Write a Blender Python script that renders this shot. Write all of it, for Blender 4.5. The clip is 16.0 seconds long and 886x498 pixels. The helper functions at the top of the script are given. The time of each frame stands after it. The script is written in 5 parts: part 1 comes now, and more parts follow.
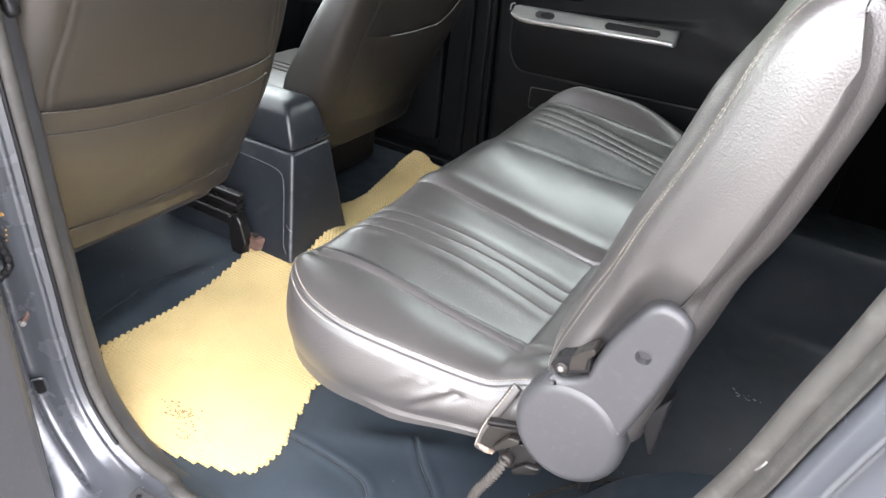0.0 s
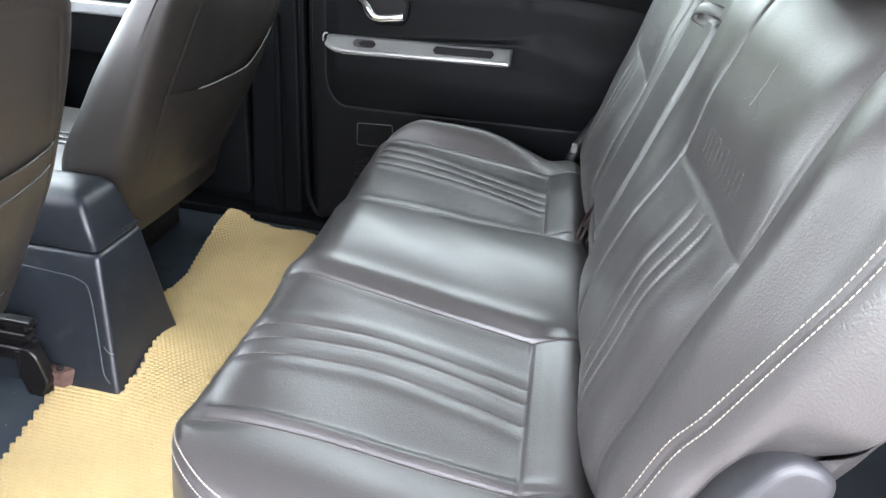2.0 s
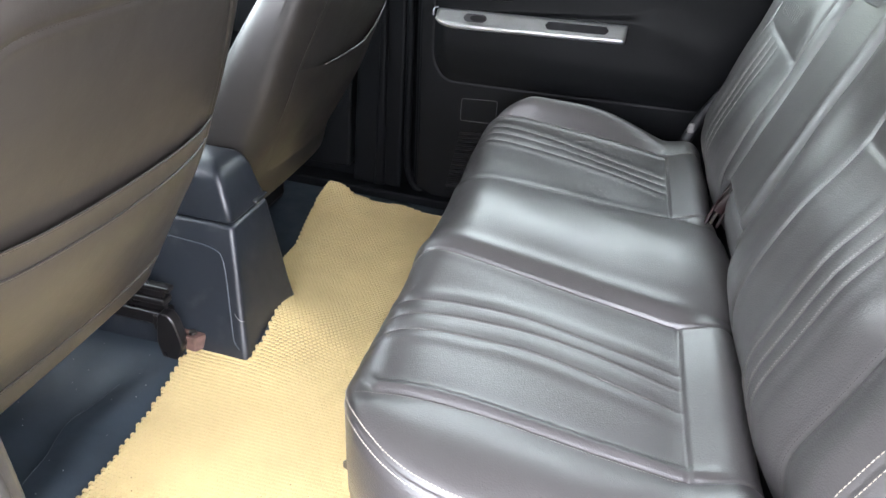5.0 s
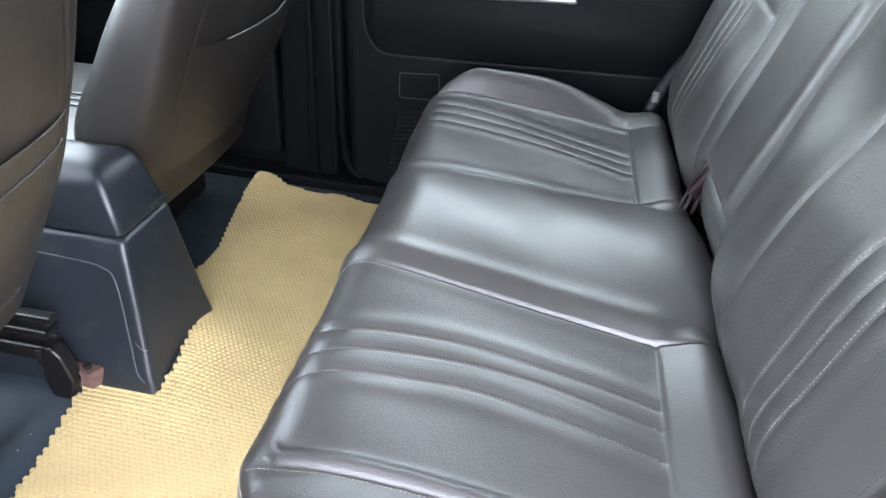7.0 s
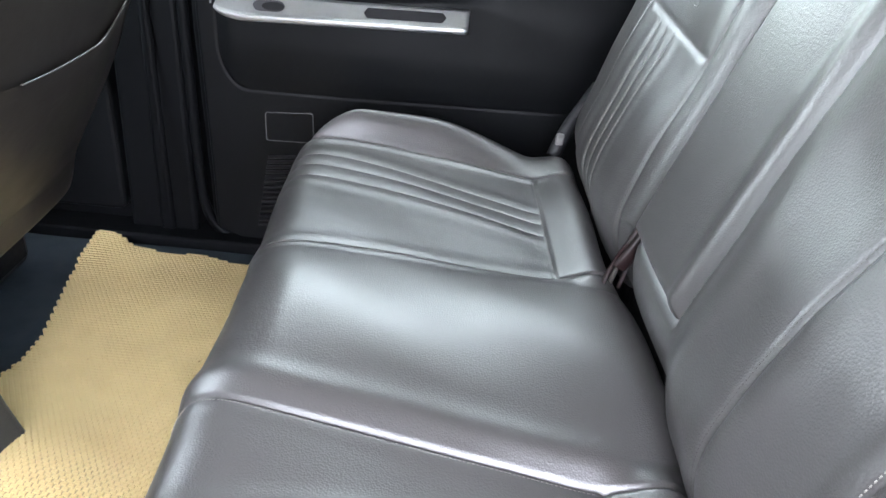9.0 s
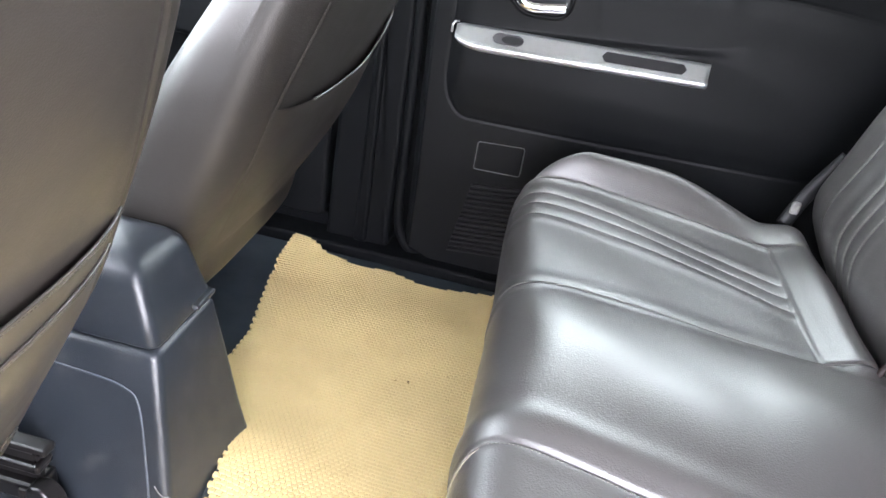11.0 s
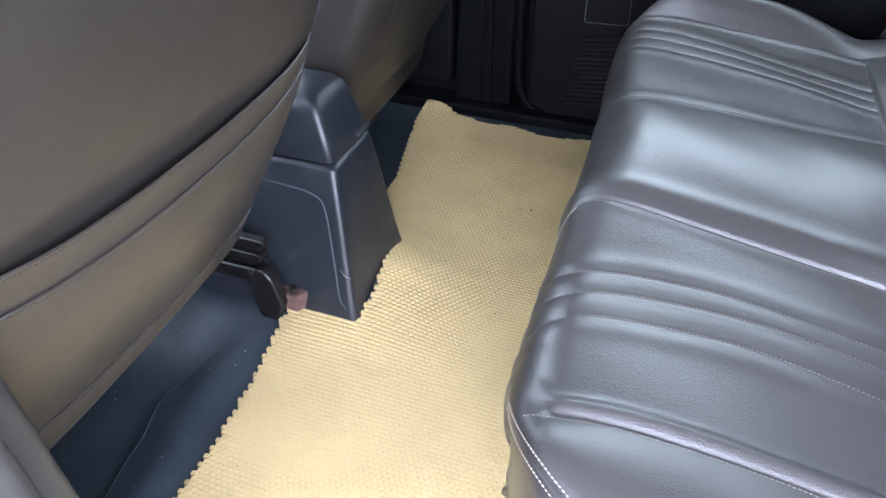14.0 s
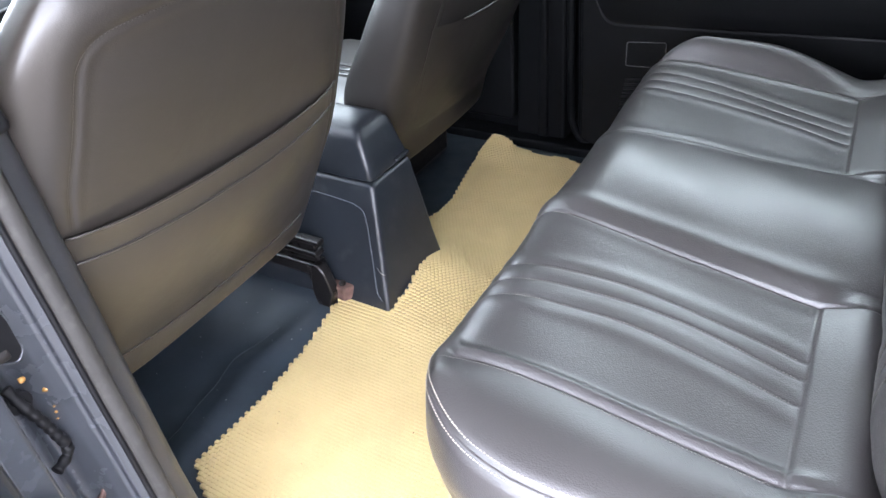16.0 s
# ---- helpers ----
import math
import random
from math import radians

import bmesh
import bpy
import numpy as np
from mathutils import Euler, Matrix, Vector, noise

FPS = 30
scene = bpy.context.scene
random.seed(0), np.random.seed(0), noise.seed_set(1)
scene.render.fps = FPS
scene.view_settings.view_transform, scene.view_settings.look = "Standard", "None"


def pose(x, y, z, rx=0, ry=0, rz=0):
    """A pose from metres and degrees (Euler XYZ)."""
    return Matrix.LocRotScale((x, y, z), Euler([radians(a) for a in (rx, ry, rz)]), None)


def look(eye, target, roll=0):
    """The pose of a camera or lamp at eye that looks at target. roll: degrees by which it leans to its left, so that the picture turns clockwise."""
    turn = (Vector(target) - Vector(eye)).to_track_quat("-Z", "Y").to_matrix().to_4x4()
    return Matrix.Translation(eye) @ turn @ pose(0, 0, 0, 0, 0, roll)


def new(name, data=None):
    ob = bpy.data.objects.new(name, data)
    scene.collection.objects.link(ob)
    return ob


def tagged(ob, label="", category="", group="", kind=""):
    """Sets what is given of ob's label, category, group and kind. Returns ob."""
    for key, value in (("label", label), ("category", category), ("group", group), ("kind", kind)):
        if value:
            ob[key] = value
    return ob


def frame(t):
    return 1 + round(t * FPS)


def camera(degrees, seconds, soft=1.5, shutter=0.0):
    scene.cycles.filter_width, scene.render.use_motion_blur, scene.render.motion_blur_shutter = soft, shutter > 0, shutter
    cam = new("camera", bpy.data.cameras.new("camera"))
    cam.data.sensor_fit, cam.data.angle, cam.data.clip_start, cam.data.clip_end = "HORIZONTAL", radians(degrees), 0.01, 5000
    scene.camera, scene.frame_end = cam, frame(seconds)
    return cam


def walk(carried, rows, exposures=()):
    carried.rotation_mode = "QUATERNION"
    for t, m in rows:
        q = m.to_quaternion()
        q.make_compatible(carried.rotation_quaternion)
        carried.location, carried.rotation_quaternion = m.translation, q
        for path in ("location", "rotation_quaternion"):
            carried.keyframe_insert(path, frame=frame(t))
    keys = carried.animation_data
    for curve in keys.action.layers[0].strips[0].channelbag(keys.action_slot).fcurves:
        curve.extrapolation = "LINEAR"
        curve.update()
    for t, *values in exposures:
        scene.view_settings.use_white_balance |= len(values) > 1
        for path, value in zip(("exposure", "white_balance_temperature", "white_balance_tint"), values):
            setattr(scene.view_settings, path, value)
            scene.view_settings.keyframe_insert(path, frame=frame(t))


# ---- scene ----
cam = camera(65.6, 16.0, shutter=0.08)
PATH = [
    (0, (0.796, -0.715, 0.984), (0.006, 0.82, -0.026), 6.4),
    (0.5, (0.685, -0.629, 0.965), (-0.066, 0.912, -0.066), 3.7),
    (1, (0.592, -0.56, 0.966), (-0.079, 1.023, -0.056), 2.4),
    (1.5, (0.529, -0.583, 0.969), (0.194, 1.135, 0.001), 4.6),
    (2, (0.511, -0.529, 0.969), (0.292, 1.225, 0.035), 5.8),
    (2.5, (0.5, -0.454, 0.975), (0.394, 1.348, 0.115), 6.4),
    (3, (0.461, -0.395, 0.991), (0.45, 1.43, 0.172), 7.2),
    (3.5, (0.418, -0.4, 0.981), (0.412, 1.409, 0.129), 7.7),
    (4, (0.405, -0.453, 0.982), (0.338, 1.335, 0.088), 7.7),
    (4.5, (0.39, -0.521, 0.979), (0.185, 1.229, 0.033), 7.2),
    (5, (0.368, -0.558, 0.969), (0.022, 1.13, -0.047), 5.3),
    (7.5, (0.381, -0.274, 0.892), (0.252, 1.403, -0.19), 3.5),
    (8, (0.399, -0.197, 0.873), (0.391, 1.48, -0.217), 3.5),
    (10.5, (0.175, -0.081, 0.916), (0.186, 1.712, 0.028), 11.8),
    (11, (0.115, -0.104, 0.872), (-0.068, 1.626, -0.114), 10.6),
    (11.5, (0.082, -0.097, 0.844), (-0.215, 1.543, -0.262), 9.1),
    (12, (0.083, -0.116, 0.851), (-0.256, 1.484, -0.301), 7.2),
    (12.5, (0.122, -0.155, 0.861), (-0.259, 1.409, -0.327), 4.3),
    (13, (0.175, -0.238, 0.864), (-0.222, 1.279, -0.377), 4.2),
    (13.5, (0.199, -0.31, 0.879), (-0.246, 1.194, -0.362), 2.4),
    (14, (0.203, -0.355, 0.887), (-0.294, 1.128, -0.359), 0.6),
    (14.5, (0.249, -0.395, 0.904), (-0.37, 1.048, -0.335), -1.9),
    (15, (0.308, -0.463, 0.941), (-0.43, 0.987, -0.222), -2.8),
    (15.5, (0.402, -0.535, 0.958), (-0.45, 0.872, -0.18), -3.2),
    (16, (0.504, -0.474, 0.982), (-0.376, 0.906, -0.167), -5.2),
]
walk(cam, [(t, look(eye, target, roll)) for t, eye, target, roll in PATH],
     [(0.0, 4.61, 6600, 15), (1.5, 4.66, 6300, 16), (3.5, 5.18, 6200, 16), (5.0, 4.78, 6250, 16), (8.0, 4.85, 5950, 16), (10.5, 5.68, 6400, 17), (11.5, 5.31, 6100, 19), (12.5, 4.88, 5700, 19), (14.5, 4.6, 5600, 19), (16.0, 4.64, 6000, 18)])

# ---- light ----
world = bpy.data.worlds.new("sky")
scene.world = world
world.use_nodes = True
wn, wl = world.node_tree.nodes, world.node_tree.links
sky = wn.new("ShaderNodeTexSky")
sky.sky_type, sky.sun_disc = "NISHITA", False
sky.sun_elevation, sky.sun_rotation = radians(86), radians(6)
sky.air_density, sky.dust_density = 1.0, 1.0
soften = wn.new("ShaderNodeHueSaturation")
soften.inputs["Saturation"].default_value = 0.14
wl.new(sky.outputs[0], soften.inputs["Color"])
wl.new(soften.outputs[0], wn["Background"].inputs[0])
wn["Background"].inputs[1].default_value = 0.15
sun = new("sun", bpy.data.lights.new("sun", "SUN"))
sun.data.energy, sun.data.angle, sun.data.color = 0.05, radians(50), (1.0, 0.99, 0.97)
sun.matrix_world = look((0.03, 0.35, 5.0), (0, 0, 0))


# ---- materials ----
def material(name, base, rough=0.5, metal=0.0, spec=0.5, vary=0.12, vary_scale=6.0, bumps=(), coat=0.0, rough_vary=0.08, dirt=None):
    """bumps: (kind, scale, strength, distance). dirt: (colour, scale, amount)."""
    m = bpy.data.materials.new(name)
    m.use_nodes = True
    n, l = m.node_tree.nodes, m.node_tree.links
    b = n["Principled BSDF"]
    b.inputs["Metallic"].default_value = metal
    b.inputs["Specular IOR Level"].default_value = spec
    b.inputs["Coat Weight"].default_value = coat
    b.inputs["Coat Roughness"].default_value = 0.28
    co = n.new("ShaderNodeTexCoord")
    t = n.new("ShaderNodeTexNoise")
    t.inputs["Scale"].default_value, t.inputs["Detail"].default_value = vary_scale, 6
    l.new(co.outputs["Object"], t.inputs["Vector"])
    ramp = n.new("ShaderNodeMapRange")
    ramp.inputs["From Min"].default_value, ramp.inputs["From Max"].default_value = 0.3, 0.7
    ramp.inputs["To Min"].default_value, ramp.inputs["To Max"].default_value = 1 - vary, 1 + vary
    l.new(t.outputs[0], ramp.inputs["Value"])
    mul = n.new("ShaderNodeMix")
    mul.data_type, mul.blend_type = "RGBA", "MULTIPLY"
    mul.inputs[0].default_value = 1
    mul.inputs[6].default_value = (*base, 1)
    l.new(ramp.outputs[0], mul.inputs[7])
    colour = mul.outputs[2]
    if dirt:
        d = n.new("ShaderNodeTexNoise")
        d.inputs["Scale"].default_value, d.inputs["Detail"].default_value = dirt[1], 8
        l.new(co.outputs["Object"], d.inputs["Vector"])
        dr = n.new("ShaderNodeMapRange")
        dr.inputs["From Min"].default_value, dr.inputs["From Max"].default_value = 0.55, 0.75
        dr.inputs["To Max"].default_value = dirt[2]
        l.new(d.outputs[0], dr.inputs["Value"])
        mx = n.new("ShaderNodeMix")
        mx.data_type = "RGBA"
        l.new(dr.outputs[0], mx.inputs[0])
        l.new(colour, mx.inputs[6])
        mx.inputs[7].default_value = (*dirt[0], 1)
        colour = mx.outputs[2]
    l.new(colour, b.inputs["Base Color"])
    rr = n.new("ShaderNodeMapRange")
    rr.inputs["From Min"].default_value, rr.inputs["From Max"].default_value = 0.3, 0.7
    rr.inputs["To Min"].default_value, rr.inputs["To Max"].default_value = rough - rough_vary, rough + rough_vary
    t2 = n.new("ShaderNodeTexNoise")
    t2.inputs["Scale"].default_value, t2.inputs["Detail"].default_value = vary_scale * 3.1, 5
    l.new(co.outputs["Object"], t2.inputs["Vector"])
    l.new(t2.outputs[0], rr.inputs["Value"])
    l.new(rr.outputs[0], b.inputs["Roughness"])
    normal = None
    for kind, scale, strength, distance in bumps:
        if kind == "cells":
            tex = n.new("ShaderNodeTexVoronoi")
            tex.inputs["Scale"].default_value = scale
            out = tex.outputs["Distance"]
        else:
            tex = n.new("ShaderNodeTexNoise")
            tex.inputs["Scale"].default_value, tex.inputs["Detail"].default_value = scale, 4
            out = tex.outputs[0]
        if kind == "crease":
            mp = n.new("ShaderNodeMapping")
            mp.inputs["Scale"].default_value = (1.0, 0.18, 1.0)
            mp.inputs["Rotation"].default_value = (0.3, 0.2, 0.7)
            l.new(co.outputs["Object"], mp.inputs["Vector"])
            l.new(mp.outputs[0], tex.inputs["Vector"])
            where = n.new("ShaderNodeTexNoise")
            where.inputs["Scale"].default_value, where.inputs["Detail"].default_value = 11, 3
            l.new(co.outputs["Object"], where.inputs["Vector"])
            gate = n.new("ShaderNodeMapRange")
            gate.inputs["From Min"].default_value, gate.inputs["From Max"].default_value = 0.50, 0.68
            l.new(where.outputs[0], gate.inputs["Value"])
            both = n.new("ShaderNodeMath")
            both.operation = "MULTIPLY"
            l.new(out, both.inputs[0])
            l.new(gate.outputs[0], both.inputs[1])
            out = both.outputs[0]
        elif kind == "stretch":
            mp = n.new("ShaderNodeMapping")
            mp.inputs["Scale"].default_value = (1.0, 0.25, 1.0)
            l.new(co.outputs["Object"], mp.inputs["Vector"])
            l.new(mp.outputs[0], tex.inputs["Vector"])
        else:
            l.new(co.outputs["Object"], tex.inputs["Vector"])
        bp = n.new("ShaderNodeBump")
        bp.inputs["Strength"].default_value, bp.inputs["Distance"].default_value = strength, distance
        l.new(out, bp.inputs["Height"])
        if normal:
            l.new(normal, bp.inputs["Normal"])
        normal = bp.outputs[0]
    if normal:
        l.new(normal, b.inputs["Normal"])
    return m


LEATHER = material("leather", (0.053, 0.0488, 0.0478), 0.375, spec=0.90, vary=0.06, vary_scale=4, rough_vary=0.03, coat=0.14,
                   bumps=(("cells", 480, 0.30, 0.0008), ("crease", 320, 0.24, 0.0012), ("noise", 12, 0.08, 0.005)))
LEATHER_BACK = material("seat_back_vinyl", (0.034, 0.029, 0.0245), 0.37, spec=0.75, vary=0.08, vary_scale=4, rough_vary=0.05, coat=0.15,
                        bumps=(("cells", 600, 0.12, 0.0007), ("noise", 9, 0.22, 0.010)))
# Seat leather with the far seat's shade put into its colour.
SEAT_SHADED = material("shaded_seat_leather", (0.0165, 0.0145, 0.0128), 0.42, spec=0.45, vary=0.06, vary_scale=4, rough_vary=0.04, coat=0.12,
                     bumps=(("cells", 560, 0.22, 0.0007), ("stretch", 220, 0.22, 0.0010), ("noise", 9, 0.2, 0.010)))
THREAD = material("thread", (0.37, 0.335, 0.275), 0.7, vary=0.1, vary_scale=200)
THREAD_TONE = material("matching_thread", (0.055, 0.048, 0.042), 0.7, vary=0.1, vary_scale=200)
THREAD_DARK = material("dull_thread", (0.24, 0.225, 0.205), 0.7, vary=0.1, vary_scale=200)
VINYL = material("floor_vinyl", (0.029, 0.0385, 0.048), 0.44, spec=0.36, vary=0.2, vary_scale=7, rough_vary=0.1,
                 bumps=(("noise", 9, 0.16, 0.010), ("cells", 400, 0.1, 0.001)), dirt=((0.14, 0.14, 0.13), 40, 0.03))
FOAM = material("yellow_foam", (0.575, 0.450, 0.222), 0.6, spec=0.3, vary=0.10, vary_scale=5, rough_vary=0.08,
                bumps=(("noise", 300, 0.15, 0.001),), dirt=((0.36, 0.26, 0.12), 7, 0.25))
CONSOLE = material("console_plastic", (0.0145, 0.0175, 0.022), 0.36, vary=0.12, vary_scale=8, rough_vary=0.06,
                   bumps=(("cells", 700, 0.18, 0.0008),), dirt=((0.12, 0.12, 0.12), 20, 0.15))
# Paler than the console, for thin moulded and cut edges.
CONSOLE_EDGE = material("lighter_plastic_edge", (0.06, 0.07, 0.08), 0.4, vary=0.2, vary_scale=30)
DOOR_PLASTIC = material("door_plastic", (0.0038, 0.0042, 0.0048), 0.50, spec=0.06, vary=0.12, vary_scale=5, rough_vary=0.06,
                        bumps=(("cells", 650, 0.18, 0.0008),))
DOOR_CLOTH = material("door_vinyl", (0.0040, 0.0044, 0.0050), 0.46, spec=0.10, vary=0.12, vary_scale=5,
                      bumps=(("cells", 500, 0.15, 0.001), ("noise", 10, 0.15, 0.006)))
TRIM_GREY = material("grey_plastic", (0.040, 0.040, 0.043), 0.40, vary=0.05, vary_scale=9, rough_vary=0.05,
                     bumps=(("cells", 800, 0.1, 0.0006),), dirt=((0.30, 0.29, 0.27), 110, 0.04))
PAINT = material("body_paint", (0.068, 0.073, 0.083), 0.24, metal=0.35, vary=0.08, vary_scale=6, coat=0.6, rough_vary=0.08,
                 dirt=((0.10, 0.098, 0.092), 14, 0.18))
RUBBER = material("rubber", (0.033, 0.031, 0.028), 0.65, vary=0.15, vary_scale=20, bumps=(("noise", 120, 0.3, 0.002),),
                  dirt=((0.11, 0.105, 0.095), 60, 0.3))
STEEL = material("black_steel", (0.012, 0.011, 0.011), 0.33, metal=0.3, vary=0.3, vary_scale=20)
SILVER = material("silver_paint", (0.44, 0.45, 0.45), 0.36, metal=0.7, vary=0.06, vary_scale=30,
                  dirt=((0.3, 0.3, 0.28), 60, 0.3))
CHROME = material("chrome", (0.82, 0.82, 0.82), 0.12, metal=1.0, vary=0.03, vary_scale=40)
RUST = material("rusty_steel", (0.11, 0.062, 0.050), 0.75, vary=0.4, vary_scale=40)
BLACK = material("black_plastic", (0.009, 0.009, 0.010), 0.45, spec=0.2, vary=0.2, vary_scale=30)
WEB = material("belt_webbing", (0.030, 0.026, 0.022), 0.8, vary=0.2, vary_scale=60, bumps=(("noise", 700, 0.4, 0.001),))
RED = material("buckle_red", (0.013, 0.0048, 0.0045), 0.45, vary=0.1, vary_scale=30)
WHITE = material("white_plastic", (0.32, 0.32, 0.31), 0.45, vary=0.03, vary_scale=20)
LINER = material("headliner", (0.40, 0.39, 0.38), 0.85, vary=0.05, vary_scale=10)
GRASS = material("grass", (0.085, 0.115, 0.040), 0.8, vary=0.4, vary_scale=8)
GRAVEL = material("gravel", (0.13, 0.122, 0.105), 0.9, vary=0.3, vary_scale=3, bumps=(("noise", 40, 0.5, 0.02),))
LEAF = material("leaf", (0.08, 0.11, 0.045), 0.6, vary=0.4, vary_scale=15)
SCUFF = material("scuffed_plastic", (0.15, 0.145, 0.14), 0.7, vary=0.3, vary_scale=90)
FOAM_SCRAP = material("torn_foam", (0.24, 0.18, 0.14), 0.9, vary=0.35, vary_scale=90, bumps=(("noise", 300, 0.5, 0.002),))
IRON = material("worn_iron", (0.014, 0.0115, 0.010), 0.45, metal=0.1, vary=0.35, vary_scale=60, bumps=(("noise", 200, 0.3, 0.001),))
CRUMB = material("brown_crumbs", (0.24, 0.165, 0.075), 0.9, vary=0.35, vary_scale=90)
PALE_EDGE = material("pale_edge", (0.085, 0.085, 0.085), 0.6, vary=0.3, vary_scale=60)
AMBER = material("dried_sealant", (0.30, 0.16, 0.04), 0.5, vary=0.3, vary_scale=60)


def glass(name, tint):
    """A thin pane: tinted light straight through, with a weak clear reflection."""
    m = bpy.data.materials.new(name)
    m.use_nodes = True
    n, l = m.node_tree.nodes, m.node_tree.links
    n.remove(n["Principled BSDF"])
    clear, shine, mix = n.new("ShaderNodeBsdfTransparent"), n.new("ShaderNodeBsdfGlossy"), n.new("ShaderNodeMixShader")
    clear.inputs["Color"].default_value = (*tint, 1)
    shine.inputs["Roughness"].default_value = 0.02
    mix.inputs[0].default_value = 0.05
    l.new(clear.outputs[0], mix.inputs[1])
    l.new(shine.outputs[0], mix.inputs[2])
    l.new(mix.outputs[0], n["Material Output"].inputs["Surface"])
    return m


GLASS = glass("tinted_glass", (0.64, 0.72, 0.665))
WINDSCREEN = glass("clear_glass", (0.80, 0.88, 0.84))


# ---- building helpers ----
def soft(x, xs, ys):
    """A smooth curve through the points (xs, ys)."""
    c = curve_points(list(zip(xs, ys)), 300)
    return np.interp(x, c[:, 0], c[:, 1])


def smooth(a, b, x):
    t = np.clip((x - a) / (b - a), 0, 1)
    return t * t * (3 - 2 * t)


def bell(d, w):
    return np.exp(-(d / w) ** 2)


def link(name, me, mat, parent=None, label="", shade=True):
    ob = new(name, me)
    me.materials.append(mat)
    if shade:
        me.polygons.foreach_set("use_smooth", np.ones(len(me.polygons), bool))
    if parent is not None:
        ob.parent = parent
    if label:
        ob["label"] = label
    return ob


def part(name, bm, mat, parent=None, label="", shade=False):
    me = bpy.data.meshes.new(name)
    bm.to_mesh(me)
    bm.free()
    return link(name, me, mat, parent, label, shade)


def thing(name, label, category, group="", kind="", at=(0, 0, 0)):
    ob = new(name)
    ob.empty_display_size = 0.05
    ob.location = at
    return tagged(ob, label, category, group, kind)


def grid_mesh(name, p, close_u=False, close_v=False, flip=False):
    n, m = p.shape[:2]
    idx = np.arange(n * m).reshape(n, m)
    a = np.concatenate([idx, idx[:1]], 0) if close_u else idx
    a = np.concatenate([a, a[:, :1]], 1) if close_v else a
    q = np.stack([a[:-1, :-1], a[1:, :-1], a[1:, 1:], a[:-1, 1:]], -1).reshape(-1, 4)
    if flip:
        q = q[:, ::-1]
    me = bpy.data.meshes.new(name)
    me.from_pydata(p.reshape(-1, 3).tolist(), [], q.tolist())
    me.validate()
    return me


def normals(p):
    du = np.gradient(p, axis=0)
    dv = np.gradient(p, axis=1)
    n = np.cross(du, dv)
    return n / np.maximum(np.linalg.norm(n, axis=-1, keepdims=True), 1e-9)


def curve_points(ctrl, n):
    """Catmull-Rom through the control points, evenly spaced along its length."""
    c = np.array(ctrl, float)
    c = np.vstack([2 * c[0] - c[1], c, 2 * c[-1] - c[-2]])
    out = []
    for i in range(1, len(c) - 2):
        t = np.linspace(0, 1, 24, endpoint=False)[:, None]
        a, b, d, e = c[i - 1], c[i], c[i + 1], c[i + 2]
        out.append(0.5 * (2 * b + (d - a) * t + (2 * a - 5 * b + 4 * d - e) * t ** 2 + (3 * b - a - 3 * d + e) * t ** 3))
    out.append(c[-2][None])
    p = np.vstack(out)
    s = np.concatenate([[0], np.cumsum(np.linalg.norm(np.diff(p, axis=0), axis=1))])
    w = np.linspace(0, s[-1], n)
    return np.stack([np.interp(w, s, p[:, k]) for k in range(p.shape[1])], 1)


def tube_mesh(name, path, radius, sides=8, flat=1.0, up=(0, 0, 1)):
    """A round or flattened bar along a path (an n x 3 array)."""
    p = np.array(path, float)
    tan = np.gradient(p, axis=0)
    tan /= np.maximum(np.linalg.norm(tan, axis=1, keepdims=True), 1e-9)
    side = np.cross(tan, np.array(up, float))
    side /= np.maximum(np.linalg.norm(side, axis=1, keepdims=True), 1e-9)
    nrm = np.cross(side, tan)
    r = np.broadcast_to(np.array(radius, float), (len(p),))
    a = np.linspace(0, 2 * np.pi, sides, endpoint=False)
    ring = p[:, None] + r[:, None, None] * (np.cos(a)[None, :, None] * side[:, None] + flat * np.sin(a)[None, :, None] * nrm[:, None])
    start, end = np.repeat(p[:1], sides, 0)[None], np.repeat(p[-1:], sides, 0)[None]
    return grid_mesh(name, np.concatenate([start, ring, end]), close_v=True)


def stitch_mesh(name, p, n, pitch=0.0055, size=0.0011, fill=0.62, offset=0.0006):
    """Short thread stitches, little rounded bars, along a path p with normals n."""
    s = np.concatenate([[0], np.cumsum(np.linalg.norm(np.diff(p, axis=0), axis=1))])
    k = max(int(s[-1] / pitch), 1)
    verts, faces = [], []
    for i in range(k):
        w = [(i + 0.5 - fill / 2) * pitch, (i + 0.5) * pitch, (i + 0.5 + fill / 2) * pitch]
        q = np.stack([np.interp(w, s, p[:, j]) for j in range(3)], 1)
        m = np.array([np.interp(w[1], s, n[:, j]) for j in range(3)])
        m /= max(np.linalg.norm(m), 1e-9)
        t = q[2] - q[0]
        t /= max(np.linalg.norm(t), 1e-9)
        sd = np.cross(t, m)
        b = len(verts)
        for j, h in ((0, 0.2), (1, 1.0), (2, 0.2)):
            c = q[j] + m * offset
            verts += [c + sd * size * (0.6 + 0.4 * h), c + m * size * h, c - sd * size * (0.6 + 0.4 * h)]
        for j in (0, 3):
            faces += [(b + j, b + j + 3, b + j + 4, b + j + 1), (b + j + 1, b + j + 4, b + j + 5, b + j + 2)]
        faces += [(b, b + 1, b + 2), (b + 6, b + 8, b + 7)]
    me = bpy.data.meshes.new(name)
    me.from_pydata([tuple(v) for v in verts], [], faces)
    return me


